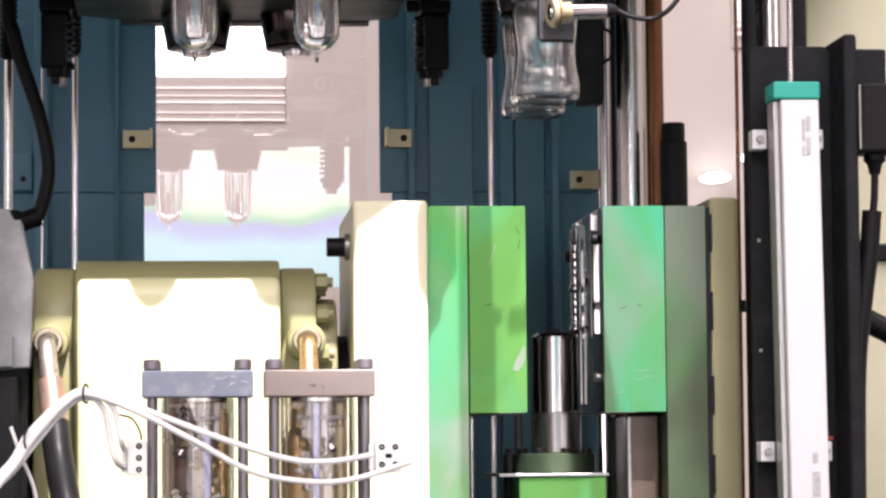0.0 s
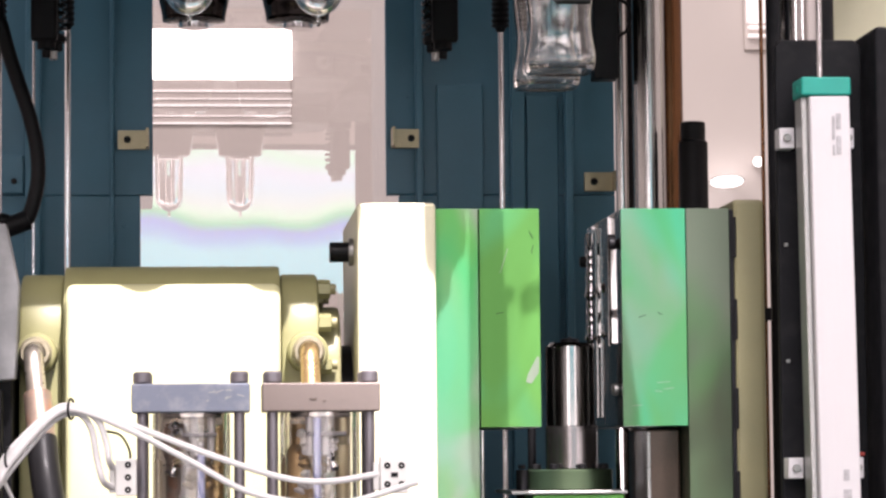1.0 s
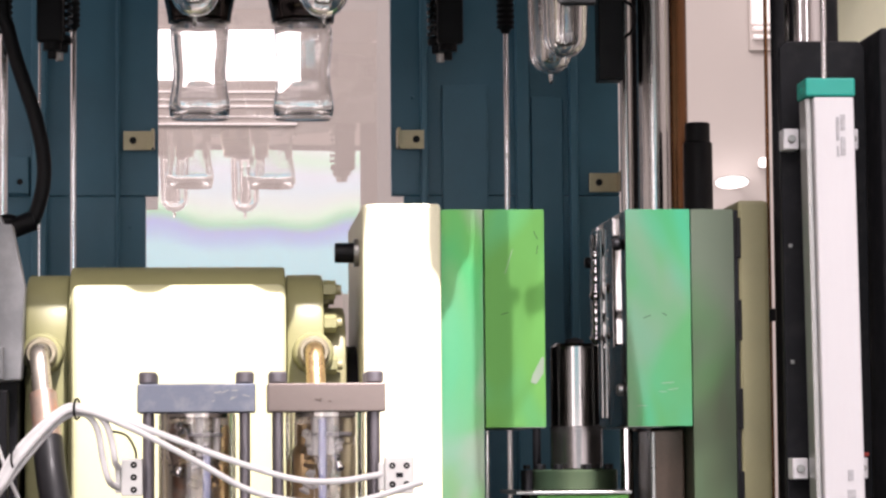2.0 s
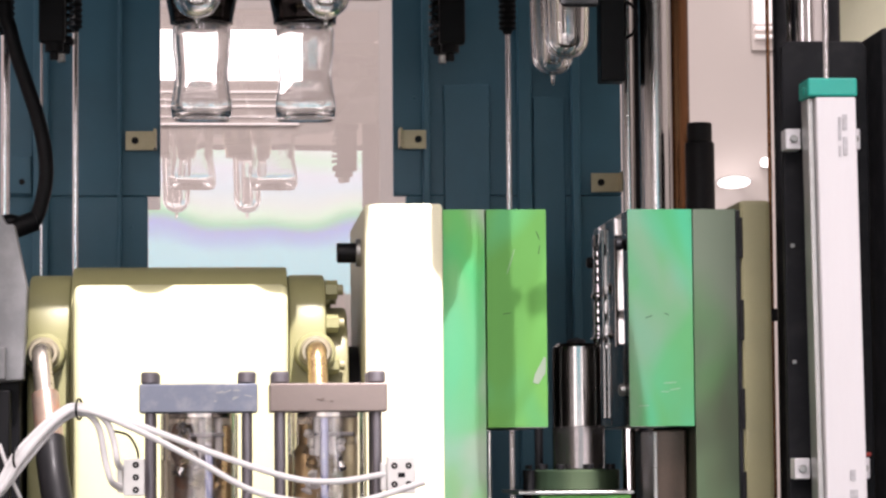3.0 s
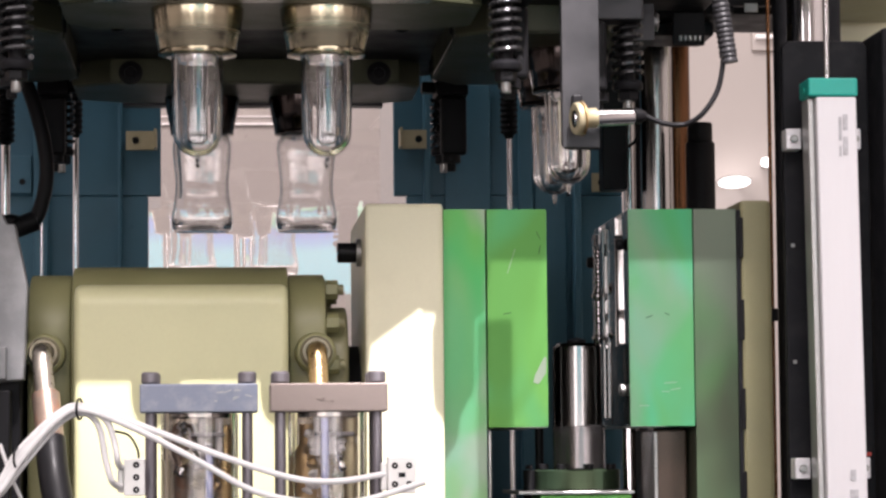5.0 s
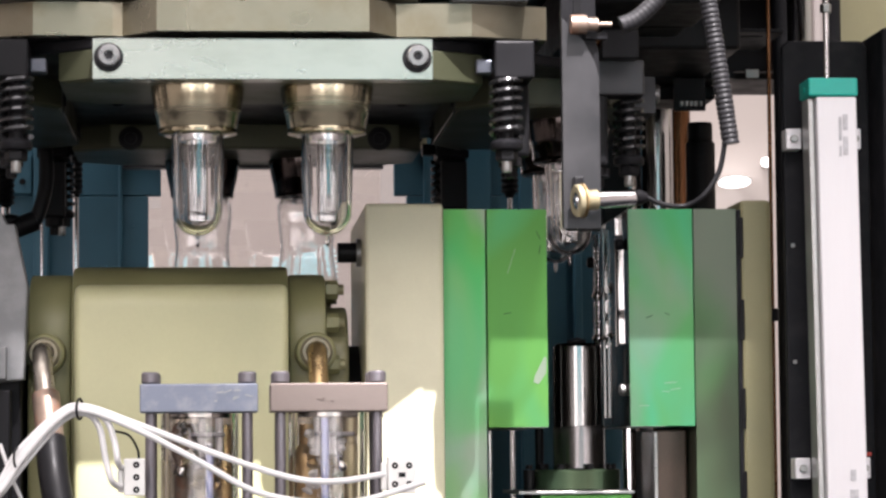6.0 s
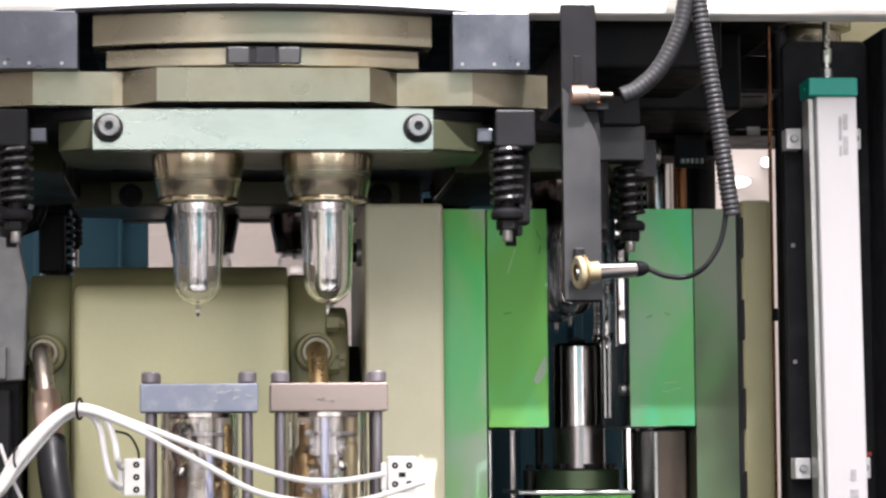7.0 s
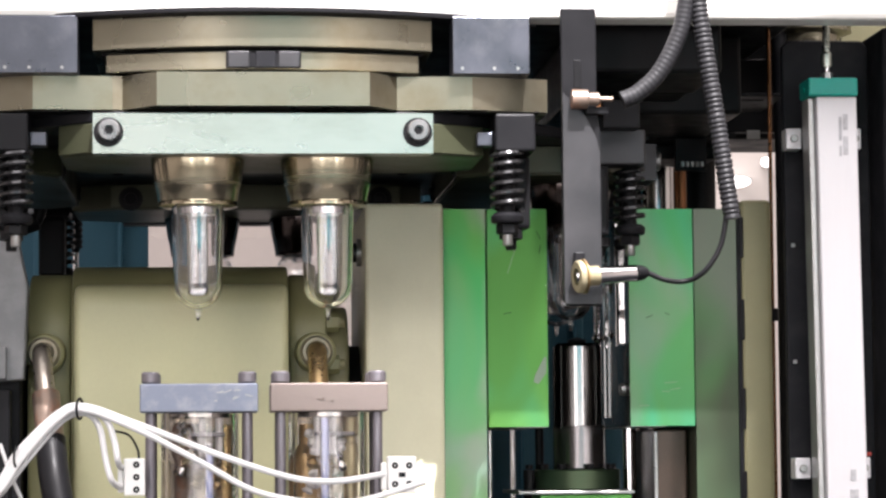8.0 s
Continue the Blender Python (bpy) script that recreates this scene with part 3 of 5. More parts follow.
    part("front_plate", box(0.178, 0.225, -0.1, -0.0972, 1.322, 1.493, 0), GREEN, left)
    smooth(part("cavity_plate", cavity_plate(0.225, -1), CHROME_DARK, left, "polished mould face with bottle hollows"), 30)
    part("edge_plate", box(0.2, 0.2247, -0.097, 0.0995, 1.3215, 1.3225, 0), STEEL, left)
    part("edge_plate", box(0.2, 0.2247, -0.097, 0.0995, 1.492, 1.493, 0), STEEL, left)
    right = thing("blow_mould_half", (0.34, 0, 1.2), "steel blow-mould half with polished bottle cavities", "mould", group="blow mould halves")
    part("mould_block", box(0.318, 0.341, -0.097, 0.1, 1.322, 1.493, 0), EMERALD, right)
    part("front_plate", box(0.29, 0.341, -0.1, -0.0972, 1.322, 1.493, 0), EMERALD, right)
    smooth(part("cavity_plate", cavity_plate(0.29, 1), CHROME_DARK, right, "polished mould face with bottle hollows"), 30)
    part("edge_plate", box(0.2903, 0.318, -0.097, 0.0995, 1.3215, 1.3225, 0), STEEL, right)
    part("edge_plate", box(0.2903, 0.318, -0.097, 0.0995, 1.492, 1.493, 0), STEEL, right)
    part("backing_plate", box(0.342, 0.376, -0.1, 0.1, 1.2, 1.493, 0), GREEN_GREY, right)
    for y, z, k in ((0.088, 1.464, 0.008), (-0.075, 1.467, 0.007), (-0.08, 1.351, 0.006)):
        smooth(part("guide_pin", rod(0.0048, 0.29 - k, 0.29, (0, y, z), "x", 20, 0.0015), STEEL_DARK if z > 1.4 else STEEL, right))
    for y0 in (-0.02, 0.034, 0.085):
        part("face_strip", box(0.2899 if y0 < 0 else 0.2868, 0.2925 if y0 < 0 else 0.2896, y0 - 0.004, y0 + 0.007, 1.33, 1.488, 0.0006), CHROME_DARK, right)

    for x, y, z0, z1, lumps, name in ((0.2882, 0.062, 1.393, 1.475, (1.434, 1.397), "cavity_insert"), (0.2936, 0.004, 1.393, 1.469, (1.4366, 1.3975), "cavity_insert"), (0.293, 0.004, 1.325, 1.3925, (), "guide_strip")):
        prof = [(0, z0)]
        for i in range(61):
            z = z0 + (z1 - z0) * i / 60
            prof.append((0.0036 + 0.0026 * sum(math.exp(-((z - u) / 0.0038) ** 2) for u in lumps) + (0.0005 * math.sin(900 * z) if lumps else 0), z))
        smooth(part(name, lathe(prof + [(0, z1)], (x, y, 0), n=20), CHROME, right, "bright polished cavity insert" if lumps else "bright guide strip"), 60)
    # peeled film and scratches on the mould fronts
    film = prism([(0.2135, 1.357), (0.2175, 1.3555), (0.2235, 1.364), (0.2242, 1.376), (0.2225, 1.377), (0.215, 1.363)], -0.1006, -0.1002, 0)
    part("peeled_film", turn(film, Matrix(((1, 0, 0, 0), (0, 0, 1, 0), (0, 1, 0, 0), (0, 0, 0, 1)))), FILM, left, "pale peeled film patch")
    for owner, cx, cz, a, ln_ in ((left, 0.197, 1.452, 72, 0.02), (right, 0.322, 1.356, 4, 0.01), (right, 0.326, 1.351, 8, 0.008), (right, 0.318, 1.349, -3, 0.006), (right, 0.301, 1.338, 2, 0.008), (left, 0.2185, 1.4725, 115, 0.007), (left, 0.2195, 1.461, 80, 0.007), (left, 0.1935, 1.411, 12, 0.006), (right, 0.306, 1.408, 20, 0.006), (right, 0.32, 1.41, -25, 0.004)):
        s = turn(box(-ln_ / 2, ln_ / 2, -0.0001, 0.0001, -0.00025, 0.00025, 0), Matrix.Translation((cx, -0.1002, cz)) @ Matrix.Rotation(radians(-a), 4, "Y"))
        part("scratch", s, FILM if cz < 1.4 or cx == 0.197 else STEEL_DARK, owner)

    rp = thing("rear_platen", (0.39, 0, 1.2), "cream painted rear clamp platen with a slotted black shim", "platen")
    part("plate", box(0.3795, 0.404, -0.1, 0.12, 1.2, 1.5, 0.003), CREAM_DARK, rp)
    shim = part("shim", box(0.3762, 0.3793, -0.102, 0.1, 1.2, 1.492, 0.0004), BLACK_PLATE, rp)
    for z in (1.47, 1.405, 1.335, 1.27):
        part("slot_key", box(0.3775, 0.3812, -0.1035, -0.1, z - 0.016, z + 0.016, 0.0006), BLACK, shim)
    smooth(part("brass_rail", rod(0.0016, 1.2, 2.2, (0.4085, -0.08, 0), n=14), BROWN, rp, "thin tarnished brass rail"))
    smooth(part("rail_clip", rod(0.005, 1.405, 1.415, (0.4085, -0.08, 0), n=16), BLACK, rp))

    plug = thing("base_plug", (0.26, 0, 1.2), "polished steel base plug on a bolted flange", "mould plug")
    part("slab", box(0.222, 0.296, -0.06, 0.06, 1.2, 1.2685, 0.001), GREEN, plug)
    part("top_plate", box(0.205, 0.298, -0.063, 0.063, 1.2687, 1.2712, 0.0005), STEEL, plug)
    smooth(part("flange", rod(0.035, 1.2714, 1.288, (0.26, 0, 0), n=48, chamfer=0.001), GREEN_GREY, plug))
    smooth(part("collar", rod(0.0215, 1.288, 1.324, (0.2615, -0.003, 0), n=48, chamfer=0.001), COLLAR, plug))
    smooth(part("post", rod(0.02, 1.288, 1.391, (0.2605, -0.004, 0), n=48, chamfer=0.003), CHROME_DARK, plug))
    smooth(part("tip", lathe([(0, 1.391), (0.008, 1.391), (0.0075, 1.394), (0, 1.396)], (0.2605, -0.004, 0), n=24), STEEL_DARK, plug))
    for a in range(0, 360, 45):
        smooth(part("flange_bolt", rod(0.0035, 1.288, 1.2925, (0.26 + 0.03 * math.cos(radians(a + 12)), 0.03 * math.sin(radians(a + 12)), 0), n=12), BLACK, plug))
    # parts of the bed seen under the moulds
    pb = thing("support_block", (0.325, 0.05, 1.2), "dark oily steel support block under the mould", "support block")
    part("block", box(0.314, 0.3415, -0.06, 0.1, 1.2, 1.32, 0.002), BROWN_STEEL, pb)
    part("wear_strip", box(0.3135, 0.3165, -0.066, -0.0605, 1.2, 1.318, 0.0006), STEEL, pb)
    smooth(lone("guide_post", rod(0.006, 1.2, 1.322, (0.306, 0.02, 0), n=24), CHROME, "thin chrome guide post under the mould", "rod", at=(0.302, 0.02, 1.2)))
    ej = thing("ejector_rod", (0.226, 0.01, 1.2), "slim black ejector rods with bolt heads", "ejector rod")
    smooth(part("rod", rod(0.0035, 1.2, 1.36, (0.2325, 0.03, 0), n=16), BLACK, ej))
    smooth(part("rod", rod(0.005, 1.2, 1.288, (0.2205, 0.0, 0), n=16), BLACK, ej))
    smooth(part("head", rod(0.003, 1.2885, 1.292, (0.2205, 0.0, 0), n=12), BLACK, ej))
    smooth(part("thin_rod", rod(0.0014, 1.2, 1.322, (0.2, 0.12, 0), n=12), CHROME, ej))


def hoses():
    for x, pts, label in ((-0.166, ((-0.166, -0.11, 1.381), (-0.166, -0.132, 1.38), (-0.1645, -0.143, 1.365), (-0.162, -0.15, 1.345)), "bent steel pipe and black hose from the cylinder port"),
                          (0.043, ((0.043, -0.11, 1.381), (0.043, -0.132, 1.38), (0.0435, -0.142, 1.365), (0.044, -0.15, 1.345)), "bent brass pipe and black hose behind the flow meter")):
        h = thing("hydraulic_hose", (x, -0.13, 1.2), label, "hose", group="hydraulic hoses")
        smooth(part("pipe", tube(spline(pts, 12), 0.0075, 20), BRASS_BROWN if x > 0 else STEEL_PIPE, h), 60)
        sx, sy, sz = pts[-1]
        d = Vector((0.006, -0.022, -0.045)).normalized()
        a = Vector((sx, sy, sz))
        fe = part("ferrule", tube([a - d * 0.004, a + d * 0.003, a + d * 0.02, a + d * 0.021, a + d * 0.034], 0.0105, 24), RUSTY, h, "rust-stained crimp ferrule")
        smooth(fe, 40)
        b = a + d * 0.034
        smooth(part("hose", tube(spline([b, b + d * 0.03, b + d * 0.07 + Vector((0.004, 0, -0.01)), Vector((sx + 0.026, -0.24, 1.203))], 10), 0.0115, 20), BLACK, h, "black rubber hose"), 60)


# ---- beside the moulds: transducer, columns, connector ----
def sensor_ruler():
    pl = thing("mounting_plate", (0.44, -0.14, 1.2), "black painted steel mounting plate with rounded corners", "mounting plate")
    bm = prism([(0.405, 1.2), (0.473, 1.2), (0.473, 1.615), (0.468, 1.62), (0.41, 1.62), (0.405, 1.615)], -0.15, -0.142, 0.0015)
    part("plate", turn(bm, Matrix(((1, 0, 0, 0), (0, 0, 1, 0), (0, 1, 0, 0), (0, 0, 0, 1)))), BLACK_PLATE, pl)
    part("side_plate", box(0.4745, 0.486, -0.19, -0.1, 1.2, 1.6245, 0.003), BLACK_PLATE, pl)
    part("cross_arm", box(0.4865, 0.52, -0.15, -0.13, 1.555, 1.618, 0.002), BLACK_PLATE, pl)
    for x, z in ((0.411, 1.46), (0.411, 1.37)):
        part("scuff_screw", box(x - 0.0015, x + 0.0015, -0.1515, -0.15, z - 0.0015, z + 0.0015, 0.0004), STEEL, pl)
    ru = thing("linear_transducer", (0.433, -0.17, 1.2), "white aluminium linear transducer with teal end cap", "position sensor")
    tilt = Matrix.Translation((0.4335, -0.18, 1.57)) @ Matrix.Rotation(radians(-0.55), 4, "Y") @ Matrix.Translation((-0.4335, 0.18, -1.57))
    part("profile", turn(box(0.4205, 0.4515, -0.2, -0.168, 1.2, 1.5695, 0.0015), tilt), ALU, ru)
    part("side_groove", turn(box(0.4155, 0.4203, -0.193, -0.17, 1.2, 1.5695, 0.001), tilt), ALU_SIDE, ru)
    cap = part("end_cap", box(0.4145, 0.4525, -0.201, -0.167, 1.57, 1.584, 0.0015), TEAL, ru, "teal plastic end cap")
    smooth(part("cap_screw", rod(0.003, 0.4135, 0.4146, (0, -0.185, 1.576), "x", 12), TEAL, cap))
    for z, dx in ((1.541, 0), (1.288, 0.0025)):
        for x0, x1 in ((0.4035 + dx, 0.4155 + dx), (0.4525 + dx, 0.462 + dx)):
            cl = part("clamp", box(x0, x1, -0.168, -0.1505, z - 0.008, z + 0.008, 0.001), ALU, ru)
            smooth(part("clamp_screw", turn(rod(0.003, 0, 0.003, n=14), Matrix.Translation(((x0 + x1) / 2, -0.168, z)) @ Matrix.Rotation(radians(90), 4, "X")), STEEL, cl))
    part("red_tag", box(0.4605, 0.4665, -0.164, -0.152, 1.297, 1.3, 0.0005), RED, ru, "small red plastic tag")
    # unreadable print on the profile
    for k, (x, z, w, h) in enumerate(((0.4385, 1.545, 0.002, 0.018), (0.4425, 1.55, 0.0035, 0.012), (0.4425, 1.532, 0.0035, 0.014), (0.4385, 1.528, 0.0015, 0.008), (0.444, 1.262, 0.006, 0.02), (0.4435, 1.283, 0.004, 0.008))):
        part("print_bar", box(x - w / 2, x + w / 2, -0.2009, -0.2, z - h / 2, z + h / 2, 0), PRINT, ru)
    # plugged connector seen past the plate, with its cable
    co = thing("cable_connector", (0.45, -0.3, 1.2), "black square connector with grey strain relief and cable", "connector")
    part("shell", box(0.4885, 0.53, -0.19, -0.155, 1.528, 1.585, 0.003), BLACK, co)
    part("metal_edge", box(0.4862, 0.4884, -0.192, -0.154, 1.53, 1.583, 0.001), STEEL, co)
    smooth(part("gland", lathe([(0, 1.512), (0.0045, 1.512), (0.006, 1.52), (0.009, 1.523), (0.009, 1.528), (0, 1.528)], (0.503, -0.172, 0), n=20), BLACK, co))
    smooth(part("cable", tube(spline([(0.503, -0.172, 1.513), (0.502, -0.172, 1.49), (0.499, -0.172, 1.47)], 10), 0.003, 12), BLACK, co))
    smooth(part("sheath", tube(spline([(0.5, -0.172, 1.482), (0.497, -0.172, 1.45), (0.49, -0.172, 1.40), (0.484, -0.175, 1.35), (0.482, -0.175, 1.25), (0.482, -0.175, 1.2)], 10), 0.008, 16), BLACK, co, "black cable sheath"))
    bc = thing("black_hose", (0.52, 0.1, 1.2), "bent black hose leaving the machine", "hose")
    smooth(part("hose", tube(spline([(0.51, 0.12, 1.2), (0.512, 0.12, 1.38), (0.522, 0.12, 1.43), (0.56, 0.12, 1.41), (0.62, 0.12, 1.36), (0.66, 0.12, 1.2)], 12), 0.011, 16), BLACK, bc), 60)


def columns():
    for name, x, y, r, mat, z1, label in (("guide_rod", 0.359, 0.35, 0.006, CHROME_SATIN, 2.3, "thin chrome guide rod"), ("tie_bar", 0.3775, 0.3, 0.0152, CHROME_SATIN, 2.3, "chrome tie bar"), ("brown_column", 0.407, 0.36, 0.013, BROWN, 2.3, "dark brown round column"),
                                      ("guide_rod", 0.249, 0.4, 0.0025, CHROME, 2.3, "thin chrome guide rod"), ("guide_rod", -0.169, 0.4, 0.003, CHROME, 2.3, "thin chrome guide rod"), ("guide_rod", -0.228, 0.3, 0.0045, CHROME, 2.3, "thin chrome guide rod"),
                                      ("guide_rod", -0.205, 0.46, 0.0014, CHROME, 2.3, "hair-thin chrome guide rod"), ("lift_rod", 0.466, 0.05, 0.018, CHROME, 2.3, "thick chrome lift rod"), ("dark_column", 0.383, 0.42, 0.016, STEEL_DARK, 2.3, "dark steel round column"),
                                      ("dark_column", 0.497, 0.1, 0.012, BLACK_PLATE, 2.3, "black square-cut upright column"), ("dark_column", 0.441, 0.03, 0.006, BLACK_PLATE, 2.3, "slim black upright column")):
        smooth(lone(name, rod(r, 1.2, z1, (x, y, 0)), mat, label + " standing on the base", "rod", at=(x, y, 1.2)))
    smooth(lone("stop_post", lathe([(0, 1.2), (0.0135, 1.2), (0.0135, 1.585), (0.0115, 1.587), (0.0115, 1.603), (0.0105, 1.604), (0, 1.604)], (0.41, 0.25, 0), n=32), BLACK, "black stepped stop post", "stop post", at=(0.41, 0.25, 1.2)))
    # grey bracket and black loop of cable beyond the cylinder
    b = thing("steel_bracket", (-0.21, -0.1, 1.2), "grey machined steel bracket beside the cylinder", "bracket")
    bm = prism([(-0.26, 1.353), (-0.179, 1.36), (-0.176, 1.43), (-0.186, 1.478), (-0.192, 1.478), (-0.196, 1.487), (-0.26, 1.487)], -0.15, -0.13, 0.0015)
    part("cheek", turn(bm, Matrix(((1, 0, 0, 0), (0, 0, 1, 0), (0, 1, 0, 0), (0, 0, 0, 1)))), BRACKET_GREY, b)
    part("front_lug", box(-0.26, -0.1915, -0.16, -0.1505, 1.36, 1.385, 0.001), BRACKET_GREY, b)
    part("leg", box(-0.26, -0.189, -0.15, -0.13, 1.2, 1.3525, 0.0015), STEEL_DARK, b)
    part("rear_leg", box(-0.26, -0.183, -0.125, 0.0, 1.2, 1.43, 0.0015), STEEL_DARK, b)
    lc = thing("looped_cable", (-0.2, 0.2, 1.2), "thick black cable hanging in a loop", "cable")
    smooth(part("cable", tube(spline([(-0.222, 0.2, 2.2), (-0.222, 0.2, 1.75), (-0.215, 0.2, 1.677), (-0.191, 0.2, 1.60), (-0.184, 0.2, 1.555), (-0.19, 0.2, 1.52), (-0.2, 0.2, 1.506), (-0.225, 0.2, 1.502), (-0.24, 0.2, 1.4), (-0.24, 0.2, 1.2)], 12), 0.0065, 16), BLACK, lc), 60)
    smooth(part("cuff", tube([Vector((-0.192, 0.2, 1.511)), Vector((-0.222, 0.2, 1.5))], 0.009, 16), BLACK, lc))


# ---- front: flow meters, terminals and cables ----
def filters():
    rnd = random.Random(4)
    for x0, mat, tint in ((-0.084, BLUE_BLOCK, "blue-grey"), (0.002, TAN_BLOCK, "tan")):
        f = thing("flow_meter", (x0 + 0.039, -0.4, 1.2), f"sight-tube flow meter with {tint} metal top block", "flow meter", group="flow meters")
        part("top_block", box(x0, x0 + 0.078, -0.42, -0.37, 1.33, 1.349, 0.001), mat, f)
        part("bottom_block", box(x0, x0 + 0.078, -0.42, -0.37, 1.2, 1.215, 0.001), mat, f)
        for x in (x0 + 0.007, x0 + 0.071):
            for y in (-0.413, -0.377):
                smooth(part("tie_rod", rod(0.0035, 1.215, 1.33, (x, y, 0), n=16), TIE_STEEL, f))
                smooth(part("bolt_head", rod(0.006, 1.349, 1.357, (x, y, 0), n=20, chamfer=0.0012), TIE_STEEL, f))
        cx, cy = x0 + 0.039, -0.395
        smooth(part("tube", lathe([(0.0245, 1.215), (0.0245, 1.33), (0.0225, 1.33), (0.0225, 1.215)], (cx, cy, 0), n=40, closed=True), TUBE_GLASS, f))
        smooth(part("head", rod(0.0205, 1.3265, 1.33, (cx, cy, 0), n=32), CHROME_DARK, f))
        if x0 < 0:
            smooth(part("rear_pipe", lathe([(0, 1.215), (0.0065, 1.215), (0.0065, 1.298), (0.0085, 1.302), (0.009, 1.316), (0.0065, 1.323), (0, 1.324)], (x0 + 0.0285, cy + 0.006, 0), n=28), RUSTY, f, "rusty knobbed inner pipe"))
            smooth(part("rear_pipe", rod(0.006, 1.215, 1.322, (cx + 0.017, cy + 0.008, 0), n=24), BRASS_BROWN, f, "brass inner pipe"))
            smooth(part("thin_pipe", lathe([(0, 1.215), (0.0028, 1.215), (0.0028, 1.298), (0.0012, 1.3), (0.0012, 1.33), (0, 1.33)], (x0 + 0.0175, cy - 0.004, 0), n=16), BRASS, f, "thin brass pipe"))
        else:
            smooth(part("rear_pipe", lathe([(0, 1.215), (0.0125, 1.215), (0.0125, 1.292), (0.0115, 1.301), (0.008, 1.3065), (0.006, 1.3085), (0.006, 1.322), (0, 1.322)], (x0 + 0.0255, cy + 0.004, 0), n=32), OCHRE, f, "ochre capped inner pipe"))
            part("inner_block", box(x0 + 0.0405, x0 + 0.0555, cy - 0.004, cy + 0.008, 1.225, 1.302, 0.002), STEEL_PIPE, f)
            smooth(part("rear_pipe", lathe([(0, 1.24), (0.0045, 1.24), (0.0045, 1.308), (0.003, 1.31), (0.003, 1.313), (0.0048, 1.315), (0.0048, 1.326), (0, 1.327)], (x0 + 0.0535, cy - 0.009, 0), n=20), BRASS, f, "bright brass nozzle"))
        part("back_plate", box(cx - 0.026, cx + 0.026, -0.3698, -0.3675, 1.2155, 1.3295, 0.0005), STEEL_PIPE, f)
        xs, bar, xf, top = ((0.041, 0.052), (0.033, 0.0555), 0.0455, 1.305) if x0 < 0 else ((0.0315, 0.0415), (0.0295, 0.0555), 0.0363, 1.326)
        for dx in xs:
            smooth(part("stem", rod(0.0024, 1.301, 1.33, (x0 + dx, cy - 0.011, 0), n=14), ALU, f))
        part("cross_bar", box(x0 + bar[0], x0 + bar[1], cy - 0.017, cy - 0.0135, 1.3138, 1.3168, 0.0006), TIE_STEEL, f)
        smooth(part("float_stem", rod(0.0025, 1.215, top, (x0 + xf, cy - 0.0185, 0), n=16), STEM_BLUE, f, "pale blue float stem"))
        for k in range(34):
            z = 1.216 + 0.1 * rnd.random() ** 1.2
            r = 0.0018 + 0.0032 * rnd.random()
            h = 0.004 + 0.011 * rnd.random()
            prof = [(0, z), (r, z), (r + 0.0012, z + 0.2 * h), (r * 0.7, z + 0.5 * h), (r + 0.0008, z + 0.75 * h), (r * 0.5, z + h), (0, z + h)]
            tip = Matrix.Translation((cx + rnd.uniform(-0.0155, 0.0155), cy + rnd.uniform(-0.0115, 0.0), 0)) @ Matrix.Translation((0, 0, z)) @ Matrix.Rotation(radians(rnd.uniform(-28, 28)), 4, "Y") @ Matrix.Translation((0, 0, -z))
            smooth(part("inner_fitting", turn(lathe(prof, n=12), tip), rnd.choice((ALU, BRASS, CHROME, BRIGHT, BRASS_BROWN, BROWN_STEEL)), f))
        for k in range(9 if x0 < 0 else 3):
            a = Matrix.Translation((x0 + (rnd.uniform(0.05, 0.074) if x0 < 0 else rnd.uniform(0.032, 0.044)), -0.4204, 1.336 + 0.009 * rnd.random())) @ Matrix.Rotation(radians(rnd.uniform(-35, 20)), 4, "Y")
            w = 0.0007 + 0.0022 * rnd.random()
            part("chip", turn(box(-w, w, -0.0002, 0.0004, -0.0003, 0.0003, 0), a), ALU_SIDE if x0 < 0 else BROWN_STEEL, f)
    for x0, x1, z0, z1, rows, cols in ((-0.093, -0.0795, 1.276, 1.3, 3, 1), (0.077, 0.0955, 1.276, 1.3, 2, 2)):
        tb = thing("terminal_block", ((x0 + x1) / 2, -0.45, 1.25), "white plastic terminal block with screw holes", "terminal block", group="terminal blocks")
        part("housing", box(x0, x1, -0.462, -0.448, z0, z1, 0.001), WHITE, tb)
        part("lug", box(x0 - 0.004, x0 - 0.0003, -0.459, -0.45, z0 + 0.002, z1 - 0.004, 0.0008), WHITE, tb)
        part("bracket", box(x0 + 0.002, x1 - 0.002, -0.4475, -0.42 + (0.001 if x0 < 0 else 0.0), z0 + 0.004, z1 - 0.004, 0), STEEL_DARK, tb)
        for i in range(rows):
            for j in range(cols):
                x = x0 + (x1 - x0) * ((j + 0.5) / cols if cols > 1 else 0.6)
                z = z0 + (z1 - z0) * (i + 0.5) / rows
                smooth(part("screw_hole", turn(lathe([(0.0006, -0.0004), (0.0021, -0.0004), (0.0021, 0.0004), (0.0006, 0.0003)], n=14), Matrix.Translation((x, -0.462, z)) @ Matrix.Rotation(radians(90), 4, "X")), BLACK, tb))
        if cols == 2:
            part("label_bar", box((x0 + x1) / 2 - 0.0022, (x0 + x1) / 2 + 0.0022, -0.4626, -0.462, z0 + 0.0105, z0 + 0.0135, 0), STEEL_DARK, tb)


